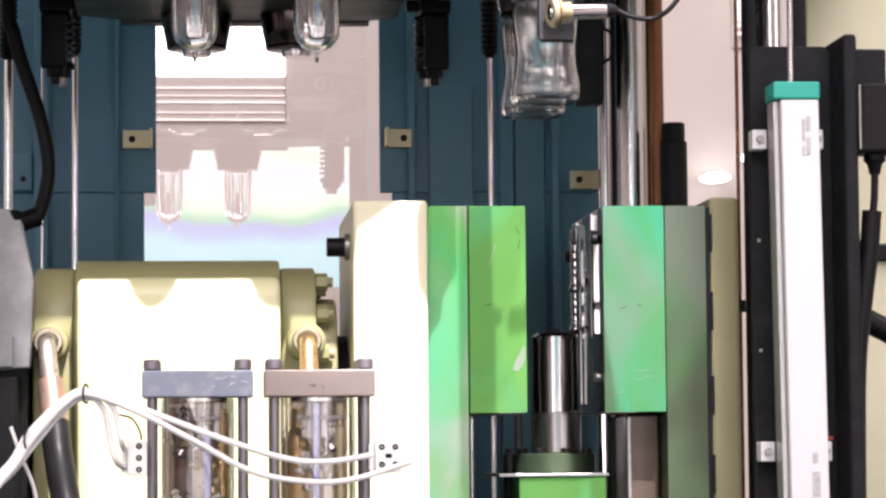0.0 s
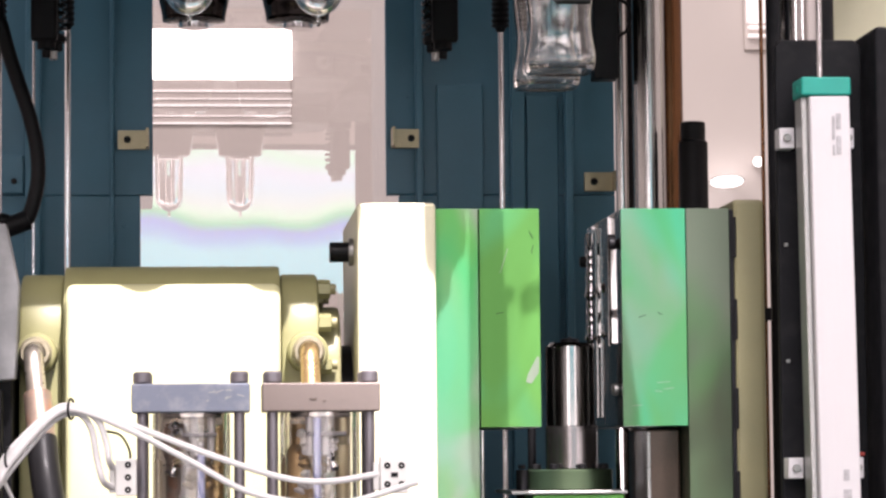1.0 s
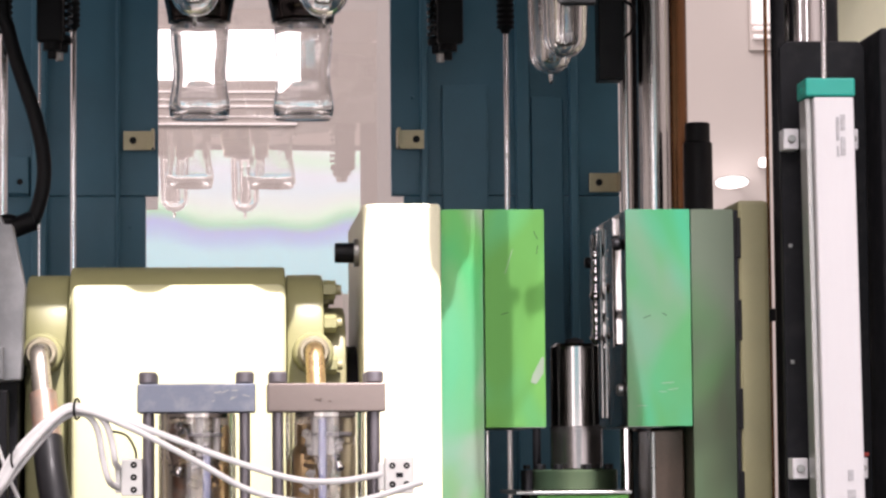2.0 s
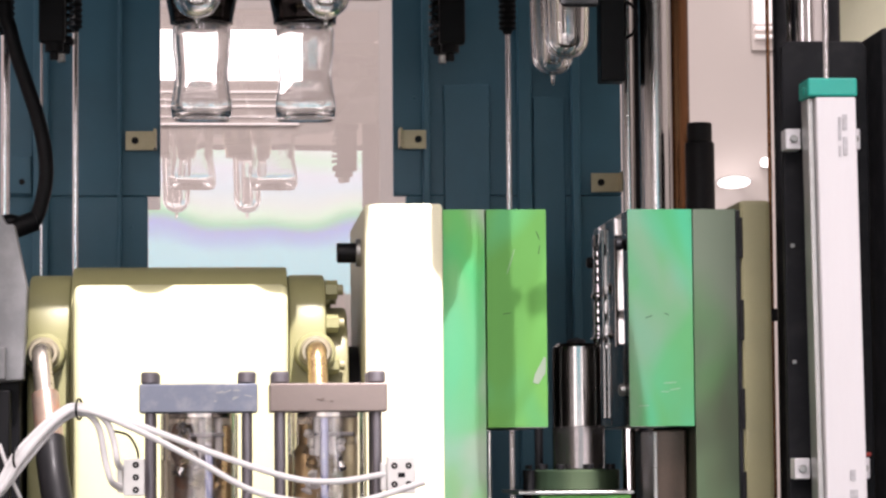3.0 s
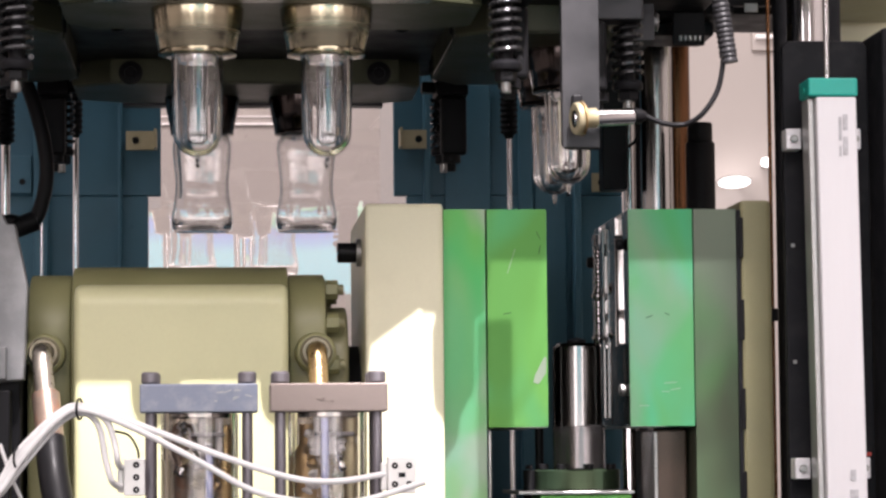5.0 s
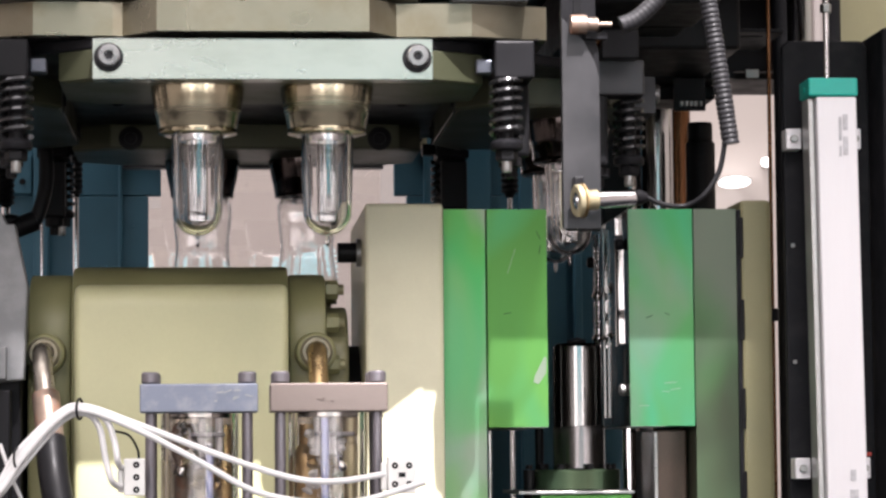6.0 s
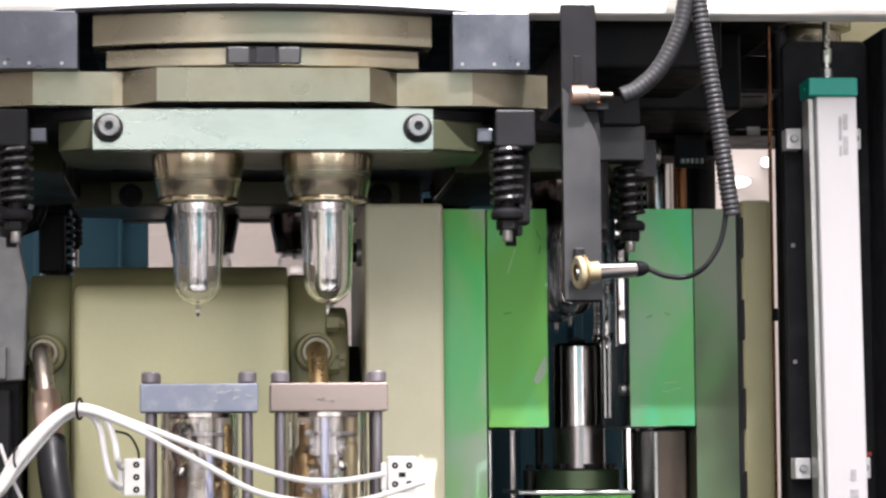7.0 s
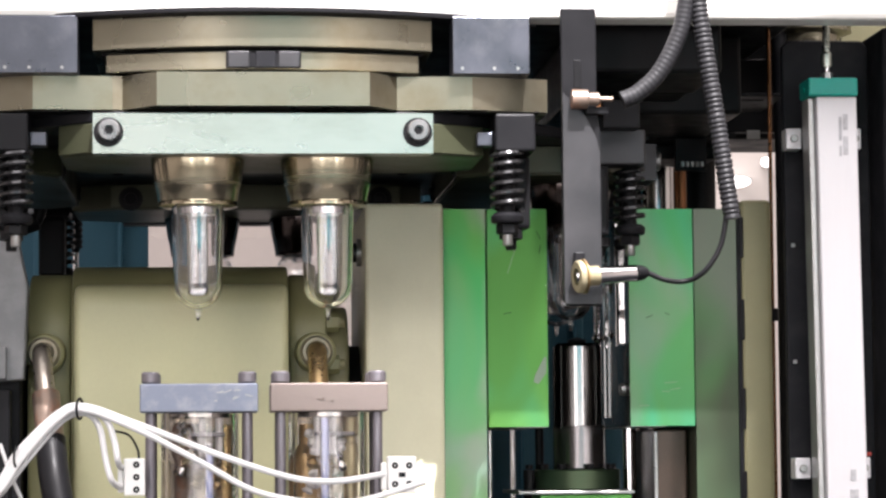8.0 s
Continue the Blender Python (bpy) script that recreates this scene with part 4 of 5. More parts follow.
def cables():
    y = -0.478
    runs = (
        ((-0.215, 1.2), (-0.19, 1.262), (-0.17, 1.287), (-0.159, 1.305), (-0.134, 1.329), (-0.117, 1.3335), (-0.084, 1.322), (-0.027, 1.3), (0.016, 1.2865), (0.045, 1.2845), (0.078, 1.289)),
        ((-0.213, 1.2), (-0.187, 1.258), (-0.167, 1.284), (-0.156, 1.301), (-0.133, 1.326), (-0.117, 1.331), (-0.084, 1.3185), (-0.045, 1.298), (-0.009, 1.2785), (0.028, 1.271), (0.06, 1.272), (0.1, 1.2835)),
        ((-0.217, 1.2), (-0.19, 1.256), (-0.168, 1.281), (-0.154, 1.299), (-0.132, 1.324), (-0.117, 1.329), (-0.108, 1.32), (-0.104, 1.3), (-0.1, 1.286), (-0.0945, 1.281)),
        ((-0.219, 1.2), (-0.192, 1.259), (-0.171, 1.284), (-0.158, 1.302), (-0.135, 1.3275), (-0.118, 1.3325), (-0.104, 1.325), (-0.0985, 1.312), (-0.096, 1.298), (-0.0945, 1.294)))
    for k, pts in enumerate(runs):
        yy = y - 0.003 * (k % 2) + 0.003 * (k > 1)
        line = [(x, yy if z > 1.295 or x < -0.1 else max(yy, -0.478), z) for x, z in pts]
        if k != 1:
            line[-1] = (line[-1][0], -0.455, line[-1][2])
        smooth(lone("cable", tube(spline(line), 0.0021, 12), CABLE, "white signal cable looping past the flow meters", "cable", group="white cables", at=(pts[0][0], yy, 1.2)))
    for a, b, r in (((-0.122, 1.327), (-0.1185, 1.3365), 0), ((-0.158, 1.296), (-0.161, 1.306), 0)):
        pts = [Vector(((a[0] + b[0]) / 2 + 0.0065 * math.cos(t) * 0.25, y - 0.0005 + 0.008 * math.cos(t), (a[1] + b[1]) / 2 + 0.0065 * math.sin(t))) for t in [2 * math.pi * i / 20 for i in range(21)]]
        smooth(lone("cable_tie", tube(pts, 0.0008, 8), BLACK, "black cable tie round the white cables", "cable tie", at=(a[0], y, a[1])))
    smooth(lone("cable", tube(spline([(-0.1, -0.46, 1.318), (-0.09, -0.455, 1.315), (-0.0845, -0.45, 1.306), (-0.0835, -0.45, 1.298)]), 0.0008, 8), BLACK, "thin black wire entering a terminal block", "cable", at=(-0.09, -0.45, 1.29)))
    smooth(lone("cable", tube(spline([(-0.15, -0.45, 1.2), (-0.155, -0.45, 1.26), (-0.165, -0.46, 1.29), (-0.172, -0.46, 1.31)]), 0.0013, 8), CABLE, "thin white wire beside the hose", "cable", at=(-0.15, -0.45, 1.2)))


# ---- the moving platen (down position) ----
def moving_platen():
    p = thing("moving_platen", (0, 0, 1.6), "upper platen carrying bearing ring, clamps and sensor bracket", "platen")
    part("beam", box(-0.62, 0.62, -0.296, -0.262, 1.6135, 1.8, 0.004), WHITE_PAINT, p)
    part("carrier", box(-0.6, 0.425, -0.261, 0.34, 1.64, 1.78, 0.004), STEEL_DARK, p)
    # block added to keep the view past the lift rod dark
    part("backing_block", box(0.4255, 0.62, 0.305, 0.36, 1.64, 1.78, 0.004), STEEL_DARK, p)
    # bearing ring: front and back arcs of a large disc
    for z0, z1, r, w, mat in ((1.589, 1.6115, 0.318, 0.121, STEEL_OLIVE), (1.5735, 1.5865, 0.312, 0.1115, STEEL_OLIVE), (1.5868, 1.5888, 0.305, 0.115, STEEL_DARK), (1.6117, 1.6155, 0.33, 0.2, STEEL_DARK), (1.6157, 1.6395, 0.255, 0.12, STEEL_DARK)):
        out = []
        a = math.asin(w / r)
        for s in (-1, 1):
            for i in range(17):
                t = (-a + 2 * a * i / 16) + (0 if s < 0 else math.pi)
                out.append((r * math.sin(t), -r * math.cos(t)))
        ring = part("bearing_ring", prism(out, z0, z1, 0.0007), mat, p)
        smooth(ring, 12)
        if w == 0.1115:
            for x0, x1, m2 in ((-0.0265, 0.0265, STEEL_DARK), (-0.025, -0.01, GREY_PLATE), (-0.0055, 0.0085, BLACK_PLATE), (0.0105, 0.0255, GREY_PLATE)):
                part("slot_block", box(x0, x1, -0.3145 - (0.001 if m2 is not STEEL_DARK else 0), -0.306, z0 + 0.001, z1 - 0.0005, 0.0006), m2, ring)
    # stepped plate under the ring
    out = [(-0.075, -0.314), (0.075, -0.314), (0.096, -0.288), (0.15, -0.292), (0.206, -0.275), (0.206, 0.2), (-0.206, 0.2), (-0.206, -0.275), (-0.163, -0.292), (-0.107, -0.29), (-0.1, -0.288)]
    part("stepped_plate", prism(out, 1.5475, 1.5715, 0), STEEL_OLIVE, p)
    # thin dark sheet that paints shade onto the stepped plate's underside
    part("underside_shade", box(-0.2, 0.2, -0.278, 0.19, 1.5472, 1.5478, 0), STEEL_DARK, p)
    for s in (-1, 1):
        xa, xb = (-0.131, -0.2) if s < 0 else (0.1352, 0.1905)
        o = [(xa, 1.6132), (xb, 1.6132), (xb, 1.572), (xa, 1.572)]
        blk = part("clamp_shoe", turn(prism(o, -0.302, -0.272, 0.0006), Matrix(((1, 0, 0, 0), (0, 0, 1, 0), (0, 1, 0, 0), (0, 0, 0, 1)))), GUNMETAL, p, "grey-blue steel clamp shoe")
        for x in (0.142, 0.165, 0.182):
            smooth(part("shoe_pin", lathe([(0, -0.3025), (0.0012, -0.3025), (0.0012, -0.301), (0, -0.301)], (s * x, 0, 1.576), "y", 12), STEEL, blk))
    # sensor bracket
    o = [(0.2095, 1.615), (0.2345, 1.615), (0.2345, 1.54), (0.2365, 1.53), (0.2365, 1.404), (0.2125, 1.404), (0.2095, 1.407)]
    br = part("sensor_bracket", turn(prism(o, -0.331, -0.325, 0.0008), Matrix(((1, 0, 0, 0), (0, 0, 1, 0), (0, 1, 0, 0), (0, 0, 0, 1)))), STEEL_DARK, p, "dark grey bent bracket")
    # lighter plate cut to the spotlit outline; the bracket above is darkened as shaded
    face = prism([(0.2097, 1.405), (0.2363, 1.405), (0.2363, 1.512), (0.2335, 1.523), (0.226, 1.538), (0.2097, 1.555)], -0.3335, -0.3313, 0.0004)
    part("face_plate", turn(face, Matrix(((1, 0, 0, 0), (0, 0, 1, 0), (0, 1, 0, 0), (0, 0, 0, 1)))), GREY_PLATE, br)
    part("slot", box(0.2185, 0.2235, -0.3318, -0.3306, 1.558, 1.578, 0.0003), BLACK, br)
    part("slot", box(0.2165, 0.2215, -0.3318, -0.3306, 1.535, 1.55, 0.0003), BLACK, br)

    def prox(x, z, name, tone):
        at = Vector((x, -0.349, z))
        way = Matrix.Translation(at) @ Matrix.Rotation(radians(13), 4, "Z") @ Matrix.Rotation(radians(-4), 4, "Y")

        def piece(label, profile, mat, owner, note="", n=28):
            return smooth(part(label, turn(lathe(profile, (0, 0, 0), "x", n), way), mat, owner, note))
        s = piece(name, [(0, -0.004), (0.003, -0.004), (0.0035, -0.003), (0.006, -0.003), (0.006, 0.0395), (0.005, 0.041), (0, 0.041)], tone, p, "nickel cylindrical proximity sensor")
        piece("nut", [(0.0061, -0.0035), (0.0105, -0.0035), (0.0115, -0.0022), (0.0115, 0.0), (0.0105, 0.0012), (0.0061, 0.0012)], BRASS, s, "brass lock nut")
        piece("washer", [(0.0061, 0.0013), (0.0122, 0.0013), (0.0122, 0.0024), (0.0061, 0.0024)], BRASS_BROWN, s)
        piece("thread", [(0.0061, 0.0027)] + [(0.0071 - 0.0005 * (i % 2), 0.0027 + 0.0008 * i) for i in range(13)] + [(0.0061, 0.0126)], BRASS, s)
        piece("cable_end", [(0, 0.0411), (0.0058, 0.0411), (0.0052, 0.046), (0.003, 0.05), (0, 0.05)], BLACK, s, n=20)
        part("post", box(x - 0.0035, x + 0.0035, -0.343, -0.3335, z + 0.0085, z + 0.0175, 0.0008), STEEL_DARK, s)
    prox(0.2195, 1.4235, "lower_sensor", CHROME)
    up = part("upper_sensor", lathe([(0, -0.003), (0.0068, -0.003), (0.0068, 0.008), (0.0048, 0.009), (0.0048, 0.016), (0.0018, 0.017), (0.0018, 0.026), (0, 0.026)], (0.2185, -0.34, 1.549), "x", 20), RUSTY, p, "tarnished brass sensor")
    smooth(up)
    part("tab", box(0.226, 0.242, -0.337, -0.331, 1.539, 1.544, 0.0005), STEEL_DARK, up)
    smooth(part("sensor_cable", tube(spline([(0.2675, -0.3375, 1.427), (0.281, -0.338, 1.4215), (0.296, -0.337, 1.421), (0.308, -0.343, 1.428), (0.319, -0.343, 1.445), (0.3235, -0.343, 1.467), (0.3255, -0.34, 1.48)], 10), 0.0019, 12), BLACK, p, "thin black sensor cable"), 60)
    smooth(part("conduit", ribbed(spline([(0.3275, -0.343, 1.464), (0.324, -0.343, 1.49), (0.3185, -0.343, 1.53), (0.311, -0.343, 1.58), (0.306, -0.343, 1.62), (0.304, -0.343, 1.68), (0.303, -0.335, 1.76)], 16), 0.0064, 0.0036, 0.0007), RUBBER, p, "grey corrugated conduit"), 60)
    smooth(part("conduit", ribbed(spline([(0.251, -0.342, 1.548), (0.262, -0.342, 1.553), (0.277, -0.342, 1.567), (0.289, -0.342, 1.588), (0.296, -0.342, 1.61), (0.302, -0.342, 1.66), (0.302, -0.335, 1.75)], 16), 0.0062, 0.0036, 0.0002), RUBBER, p, "grey corrugated conduit"), 60)
    # clutter behind the bracket; its covers are black to paint in the deep shade
    part("drive_block", box(0.255, 0.283, -0.215, -0.19, 1.5435, 1.565, 0.001), STEEL_DARK, p)
    part("rear_block", box(0.25, 0.34, -0.1, 0.2, 1.585, 1.64, 0.003), BLACK, p)
    part("cover", box(0.342, 0.487, 0.12, 0.23, 1.574, 1.64, 0.003), BLACK, p)
    part("cover", box(0.342, 0.4085, 0.16, 0.23, 1.561, 1.5735, 0.002), BLACK, p)
    part("cover", box(0.3, 0.392, -0.05, 0.115, 1.575, 1.64, 0.003), BLACK, p)
    part("cable_tray", box(0.245, 0.345, -0.22, -0.1, 1.585, 1.639, 0.003), BLACK, p)
    part("orange_pipe", rod(0.006, 0.245, 0.262, (0, -0.2, 1.56), "x", 16), BROWN, p)
    smooth(part("copper_pipe", rod(0.0042, 1.465, 1.578, (0.2535, -0.1, 0), n=18), OCHRE, p, "tarnished copper pipe"))
    smooth(part("pipe_nut", rod(0.0065, 1.4655, 1.474, (0.2535, -0.1, 0), n=6), BRASS_BROWN, p))
    for i in range(5):
        part("chain_link", box(0.3688 + 0.0042 * i, 0.3718 + 0.0042 * i, 0.112, 0.1195, 1.549 , 1.5535, 0.0006), STEEL, p)
    part("chain_guide", box(0.364, 0.392, 0.1155, 0.1198, 1.5455, 1.5745, 0.0008), BLACK, p)
    tray = part("sheet_tray", box(0.366, 0.43, -0.04, 0.06, 1.5905, 1.5935, 0.0006), STEEL_DARK, p)
    part("tray_slot", box(0.388, 0.416, -0.02, 0.03, 1.5895, 1.5904, 0), BLACK, tray)
    hang = part("hanging_bracket", box(0.405, 0.449, 0.09, 0.1, 1.5765, 1.64, 0.001), STEEL_DARK, p)
    part("step", box(0.4052, 0.413, 0.0905, 0.0995, 1.5705, 1.5763, 0.0005), STEEL_DARK, hang)
    part("tab", box(0.4225, 0.434, 0.088, 0.0895, 1.5705, 1.578, 0.0005), STEEL, hang)
    part("limit_block", box(0.325, 0.348, 0.29, 0.315, 1.436, 1.64, 0.001), BLACK, p)
    smooth(part("limit_wire", tube(spline([(0.349, 0.289, 1.511), (0.3565, 0.285, 1.504), (0.359, 0.285, 1.492), (0.3555, 0.285, 1.481), (0.349, 0.289, 1.476)], 8), 0.0016, 8), BLACK, p), 60)
    for x, y, r, z in ((0.249, 0.4, 0.009, 1.5), (-0.169, 0.4, 0.007, 1.5), (-0.228, 0.3, 0.009, 1.48)):
        prof = [(r * 0.4, z - 0.004), (r * 0.6, z)]
        for i in range(24):
            prof += [(r, z + 0.002 + 0.0055 * i), (r * 0.82, z + 0.0047 + 0.0055 * i)]
        prof.append((r * 0.4, 1.64))
        smooth(part("bellows", lathe(prof, (x, y, 0), n=20), BLACK, p), 25)
    smooth(part("rod_collar", lathe([(0.0182, 1.64), (0.028, 1.64), (0.03, 1.643), (0.03, 1.653), (0.04, 1.656), (0.04, 1.7), (0.0182, 1.7)], (0.466, 0.05, 0), n=40, closed=True), STEEL_OLIVE, p))
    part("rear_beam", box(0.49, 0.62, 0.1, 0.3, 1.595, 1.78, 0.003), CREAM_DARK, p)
    smooth(part("transducer_rod", rod(0.0022, 1.35, 1.6, (0.4325, -0.184, 0), n=14), CHROME, p))
    smooth(part("rod_coupling", lathe([(0, 1.594), (0.0042, 1.594), (0.0046, 1.597), (0.0046, 1.604), (0.0028, 1.606), (0.0028, 1.66), (0, 1.66)], (0.4325, -0.184, 0), n=18), STEEL_PALE, p, "steel rod coupling"))
    part("coupling_arm", box(0.42, 0.445, -0.261, -0.17, 1.66, 1.68, 0.001), STEEL_DARK, p)
    smooth(part("rod_nut", rod(0.0045, 1.588 - 0.0045, 1.588 + 0.002, (0.4325, -0.184, 0), n=6), STEEL, p))
    return p


# ---- the rotating turret (down position, after the turn) ----
def turret():
    t = thing("turret", (0, 0, 1.5), "rotary transfer turret with four core stations", "turret")
    q = [(0.12, -0.288), (0.15, -0.27), (0.27, -0.15), (0.289, -0.12)]
    out = []
    for k in range(4):
        c, s = (1, 0, -1, 0)[k], (0, 1, 0, -1)[k]
        out += [(c * x - s * y, s * x + c * y) for x, y in q]
    part("index_plate", prism(out, 1.538, 1.5468, 0.002), STEEL_DARK, t)
    for k in range(4):
        m = Matrix.Rotation(radians(90 * k), 4, "Z")
        # bars and cups of stations 1 to 3 carry their shade as darker steel
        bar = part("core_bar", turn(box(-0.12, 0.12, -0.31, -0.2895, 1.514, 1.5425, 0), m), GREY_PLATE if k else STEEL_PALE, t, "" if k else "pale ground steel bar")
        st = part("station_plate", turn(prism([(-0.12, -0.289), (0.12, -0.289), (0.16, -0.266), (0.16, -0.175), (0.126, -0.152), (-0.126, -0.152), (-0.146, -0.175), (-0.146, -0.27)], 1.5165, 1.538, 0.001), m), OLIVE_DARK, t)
        part("face_plate", turn(prism([(-0.117, -0.286), (0.117, -0.286), (0.157, -0.264), (0.157, -0.177), (0.124, -0.155), (-0.124, -0.155), (-0.143, -0.177), (-0.143, -0.268)], 1.5157, 1.5164, 0), m), OLIVE_DARK, st)
        for x in (-0.1085, 0.1085):
            smooth(part("bolt_hole", turn(lathe([(0, -0.1512), (0.008, -0.1512), (0.0105, -0.1516), (0.0105, -0.1522)], (x, 0, 1.525), "y", 24), m), BLACK, st))
            smooth(part("bolt", turn(lathe([(0, -0.1495), (0.005, -0.1495), (0.0055, -0.1505), (0.0055, -0.1512)], (x, 0, 1.525), "y", 20), m), STEEL_DARK, st))
        for x in (-0.109, 0.109):
            smooth(part("counterbore", turn(lathe([(0, -0.3106), (0.0085, -0.3106), (0.0105, -0.3102), (0.0105, -0.3098)], (x, 0, 1.529), "y", 28), m), BLACK, bar))
            smooth(part("bolt", turn(lathe([(0.0, -0.3125), (0.0032, -0.3125), (0.0036, -0.3145), (0.0068, -0.3145), (0.0078, -0.3135), (0.0078, -0.31)], (x + 0.0005, 0, 1.5302), "y", 24), m), GREY_BOLT, bar, "steel socket-head bolt"))
        for x in (-0.109, 0.109):
            smooth(part("bolt_socket", turn(lathe([(0, -0.3128), (0.0031, -0.3128), (0.0031, -0.312)], (x + 0.0005, 0, 1.5302), "y", 6), m), BLACK, bar))
        for x in (-0.047, 0.047):
            cup = smooth(part("neck_cup", turn(lathe([(0.0, 1.5156), (0.0338, 1.5156), (0.0335, 1.511), (0.0325, 1.505), (0.0316, 1.5), (0.0306, 1.4945), (0.0302, 1.494), (0.0288, 1.4855), (0.0285, 1.4848), (0.0288, 1.4842), (0.0286, 1.4818), (0.024, 1.4805), (0.0, 1.4805)], (x, -0.25, 0), n=48), m), CUP_SHADED if k else CUP_STEEL, t, "steel neck cup coloured dark for shade" if k else "heat-tinted steel neck cup"))
            smooth(part("neck_thread", turn(lathe([(0, 1.4755), (0.0132, 1.4755), (0.0138, 1.4762), (0.013, 1.477), (0.0138, 1.4778), (0.013, 1.4786), (0.0138, 1.4794), (0.0138, 1.4804), (0, 1.4804)], (x, -0.25, 0), n=32), m), CHROME, cup, "bright threaded neck core"))
            if k < 2:
                smooth(part("core_rod", turn(lathe([(0, 1.4165), (0.004, 1.4168), (0.0068, 1.4185), (0.0074, 1.421), (0.0076, 1.46), (0.0078, 1.4754), (0, 1.4754)], (x, -0.25, 0), n=32), m), CORE_CLEAR, cup, "clear inner core rod"), 60)
        for s in (-1, 1):
            x = 0.1755 * s
            sp = part("spring_holder", turn(box(min(x - s * 0.009, x + s * 0.02), max(x - s * 0.009, x + s * 0.02), -0.29, -0.24, 1.518, 1.545, 0.0015), m), GREY_PLATE if k == 1 else STEEL_DARK, t)
            part("side_lug", turn(box(min(x - s * 0.0212, x - s * 0.0093), max(x - s * 0.0212, x - s * 0.0093), -0.277, -0.262, 1.523, 1.533, 0.001), m), GUNMETAL if k == 0 else STEEL_DARK, sp)
            smooth(part("spring", turn(coil((x, -0.28), 0.0105, 0.0021, 1.476, 1.518, 6), m), SPRING, sp))
            smooth(part("stem", turn(lathe([(0, 1.474), (0.0055, 1.474), (0.0055, 1.5176), (0, 1.5176)], (x, -0.28, 0), n=20), m), STEEL_DARK, sp))
            smooth(part("spring_seat", turn(lathe([(0, 1.4665), (0.0108, 1.4665), (0.0118, 1.468), (0.0118, 1.4715), (0.0095, 1.474), (0, 1.474)], (x, -0.28, 0), n=24), m), STEEL_DARK, sp))
            part("lock_nut", turn(lathe([(0, 1.4585), (0.0075, 1.4585), (0.0082, 1.46), (0.0082, 1.465), (0.0075, 1.4664), (0, 1.4664)], (x, -0.28, 0), n=6), m), BLACK, sp)
            smooth(part("screw_tip", turn(lathe([(0, 1.4505), (0.0032, 1.4505), (0.0037, 1.4515), (0.0037, 1.4584), (0, 1.4584)], (x, -0.28, 0), n=12), m), STEEL, sp))
            part("lever", turn(box(min(x - s * 0.005, x + s * 0.019), max(x - s * 0.005, x + s * 0.019), -0.262, -0.25, 1.464, 1.5178, 0.003), m), BLACK, sp)
            smooth(part("lever_pin", turn(lathe([(0, 1.449), (0.0035, 1.449), (0.004, 1.4505), (0.004, 1.456), (0.0085, 1.457), (0.0085, 1.4638), (0, 1.4638)], (x + s * 0.005, -0.256, 0), n=16), m), BLACK, sp))
    return t


def preform(k, x):
    """Station k is turned by 90 degrees k times from the front."""
    prof = [(0.0192, 1.4803), (0.0188, 1.46), (0.0178, 1.425)]
    for i in range(1, 9):
        a = radians(90 * i / 8)
        prof.append((max(0.0178 * math.cos(a), 0.0) if i < 8 else 0.0, 1.425 - 0.0178 * math.sin(a)))
    inner = [(0, 1.4106)]
    for i in range(7, -1, -1):
        a = radians(90 * i / 8)
        inner.append((0.0145 * math.cos(a), 1.425 - 0.0145 * math.sin(a)))
    inner += [(0.0155, 1.46), (0.016, 1.4803)]
    bm = lathe(prof + inner, (0, 0, 0), n=48, closed=True)
    bmesh.ops.translate(bm, vec=(0, 0, -1.4803), verts=bm.verts)
    ob = smooth(lone("preform", bm, PET, "clear plastic preform hanging from its neck cup", "preform", group="preforms"), 60)
    nib = lathe([(0, 0.0005), (0.0019, 0.0), (0.0015, -0.0055), (0.001, -0.008), (0, -0.0085)], (0, 0, 1.4073 - 1.4803), n=14)
    smooth(part("gate_nib", nib, PET, ob), 60)
    return ob


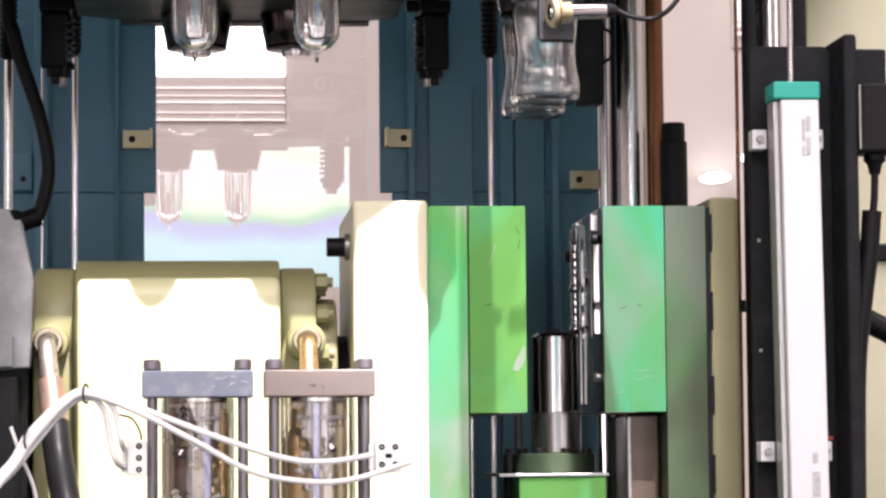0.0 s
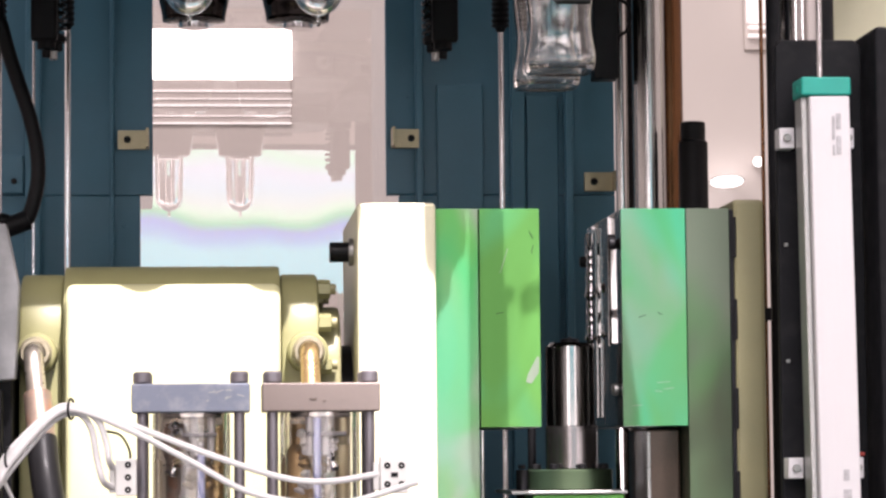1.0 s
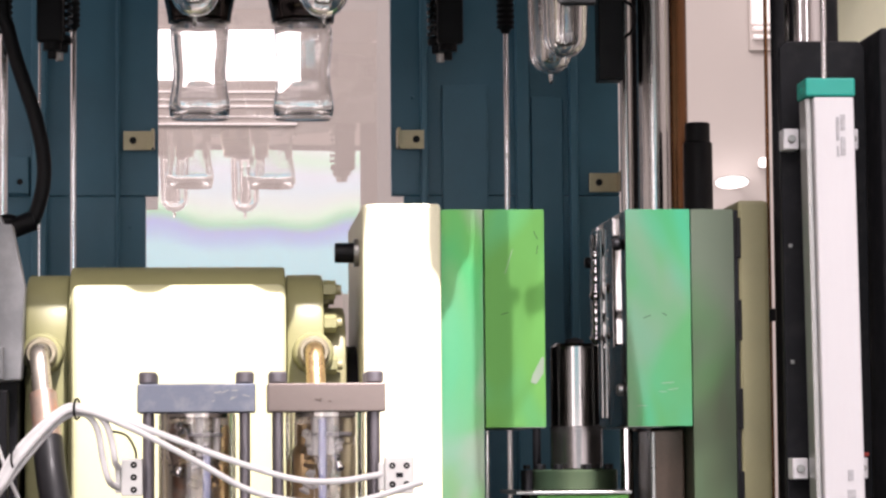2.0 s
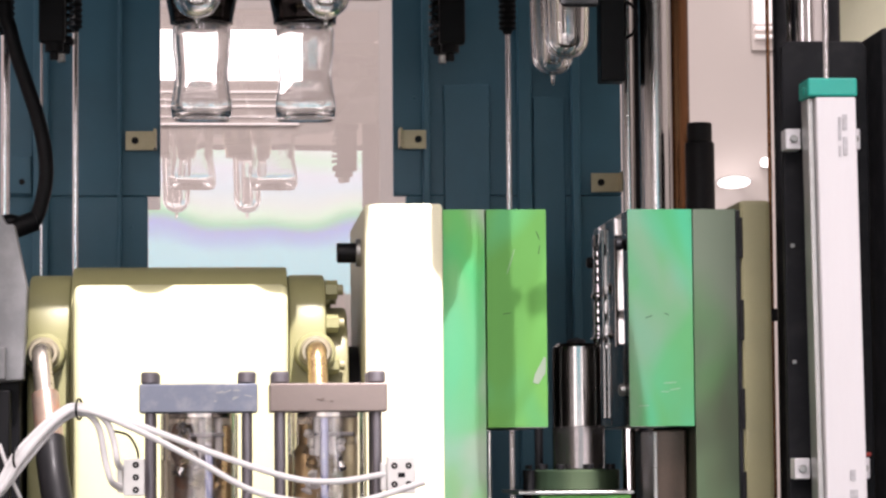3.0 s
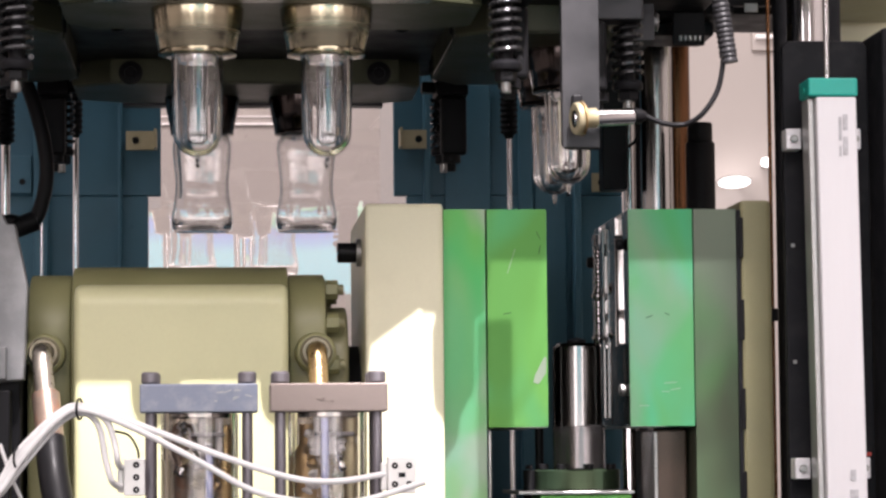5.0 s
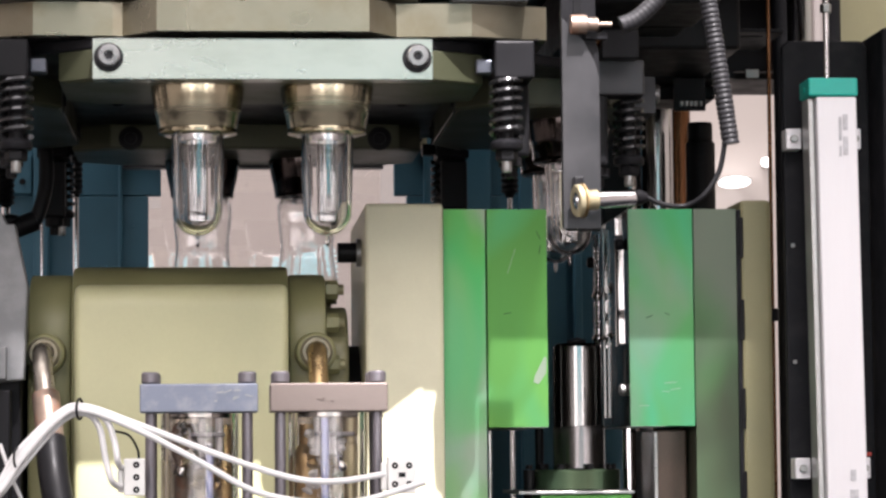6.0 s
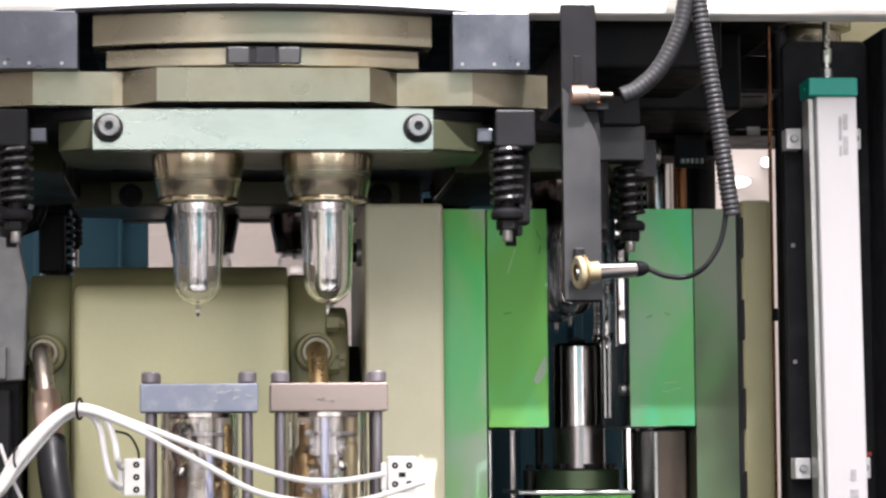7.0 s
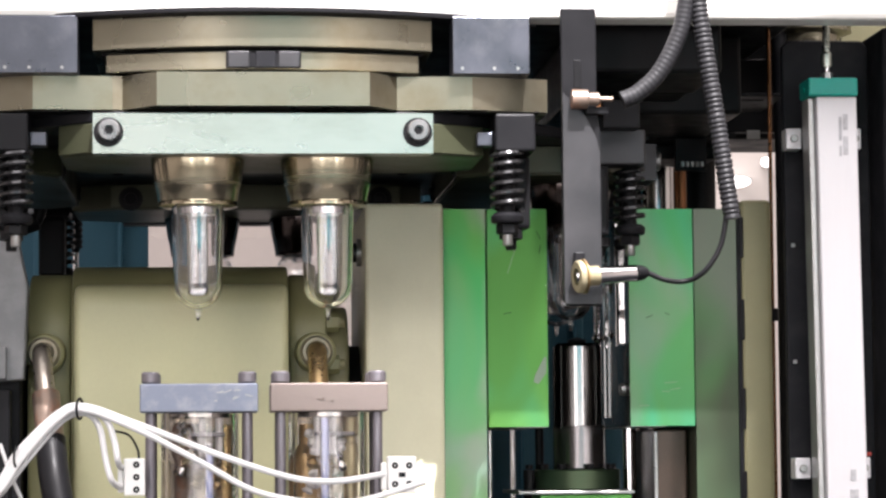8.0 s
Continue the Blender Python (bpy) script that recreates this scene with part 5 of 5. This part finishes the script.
def bottle():
    rings = [(0.0205, 0.0), (0.0248, -0.0022), (0.0266, -0.006), (0.0268, -0.013), (0.0258, -0.025), (0.024, -0.042), (0.0243, -0.052), (0.0258, -0.063), (0.0274, -0.071), (0.0277, -0.076), (0.0272, -0.083), (0.0255, -0.086)]
    bm = bmesh.new()
    n = 56
    loops = []

    def ring(r, z, power):
        vs = []
        for i in range(n):
            a = 2 * math.pi * i / n
            c, s = math.cos(a), math.sin(a)
            f = (abs(c) ** power + abs(s) ** power) ** (-1 / power)
            vs.append(bm.verts.new((r * f * c, r * f * s, z)))
        return vs
    m = len(rings)
    for r, z in rings:
        loops.append(ring(r, z, 2 if z == 0 else 4.0))
    loops.append(ring(0.012, -0.0805, 2.5))
    loops.append(ring(0.010, -0.0782, 2.5))
    for r, z in rings[::-1]:
        up = {-0.086: 0.0042, -0.083: 0.0034, -0.076: 0.0014, -0.071: 0.0004}.get(z, 0.0)
        loops.append(ring(r - 0.0007 - 0.18 * up, z + up, 2 if z == 0 else 3.7))
    for a, b in zip(loops, loops[1:]):
        if a is loops[m]:
            continue
        for i in range(n):
            bm.faces.new((a[i], a[(i + 1) % n], b[(i + 1) % n], b[i]))
    for i in range(n):
        bm.faces.new((loops[-1][i], loops[-1][(i + 1) % n], loops[0][(i + 1) % n], loops[0][i]))
    bm.faces.new(loops[m])
    bm.faces.new(loops[m + 1][::-1])
    ob = smooth(lone("bottle", bm, PET_THIN, "clear square-bodied plastic bottle just blown", "bottle", group="blown bottles"), 50)
    smooth(part("neck_ring", lathe([(0.0175, 0.0), (0.0225, 0.0), (0.0225, -0.0014), (0.0205, -0.0018), (0.0175, -0.0018)], (0, 0, 0.0), n=40, closed=True), PET, ob), 40)
    return ob


# ---- motion of the lift and the turret ----
LIFT = ((0.0, 0.192), (0.2, 0.200), (0.4, 0.207), (0.6, 0.2125), (0.8, 0.2135), (1.0, 0.214), (2.9, 0.2135), (3.0, 0.2128), (3.1, 0.2082), (3.2, 0.2045), (3.3, 0.1995), (3.4, 0.1955), (3.5, 0.1897), (4.0, 0.169), (4.5, 0.1393), (5.25, 0.0962), (6.0, 0.0531), (6.5, 0.0236), (6.8, 0.0085), (7.0, 0.003), (7.2, 0.0008), (7.5, 0.0), (8.0, 0.0))
TURN = ((1.2, -90), (1.3, -87), (1.4, -76), (1.5, -62), (1.6, -39.5), (1.7, -21), (1.8, -8), (1.9, -1.5), (2.0, 0))


def between(table, t):
    if t <= table[0][0]:
        return table[0][1]
    for (a, u), (b, v) in zip(table, table[1:]):
        if t <= b:
            return u + (v - u) * (t - a) / (b - a)
    return table[-1][1]


TIMES = sorted({t for t, _ in LIFT} | {t for t, _ in TURN} | {0.0, 8.0})


def motions():
    walk(PLATEN, [(t, pose(0, 0, 1.6 + between(LIFT, t))) for t in TIMES])
    walk(TURRET, [(t, pose(0, 0, 1.5 + between(LIFT, t), 0, 0, between(TURN, t))) for t in TIMES])
    for ob, k, x in RIDERS:
        local = pose(0, 0, 0, 0, 0, 90 * k) @ pose(x, -0.25, 1.4803)
        walk(ob, [(t, pose(0, 0, between(LIFT, t), 0, 0, between(TURN, t)) @ local) for t in TIMES])


hall()
housing()
window()
clamp()
sensor_ruler()
columns()
filters()
cables()
PLATEN = moving_platen()
TURRET = turret()
RIDERS = []
for k in (0, 1):
    for x in (-0.047, 0.047):
        RIDERS.append((preform(k, x), k, x))
for x in (-0.047, 0.047):
    RIDERS.append((bottle(), 2, x))
motions()
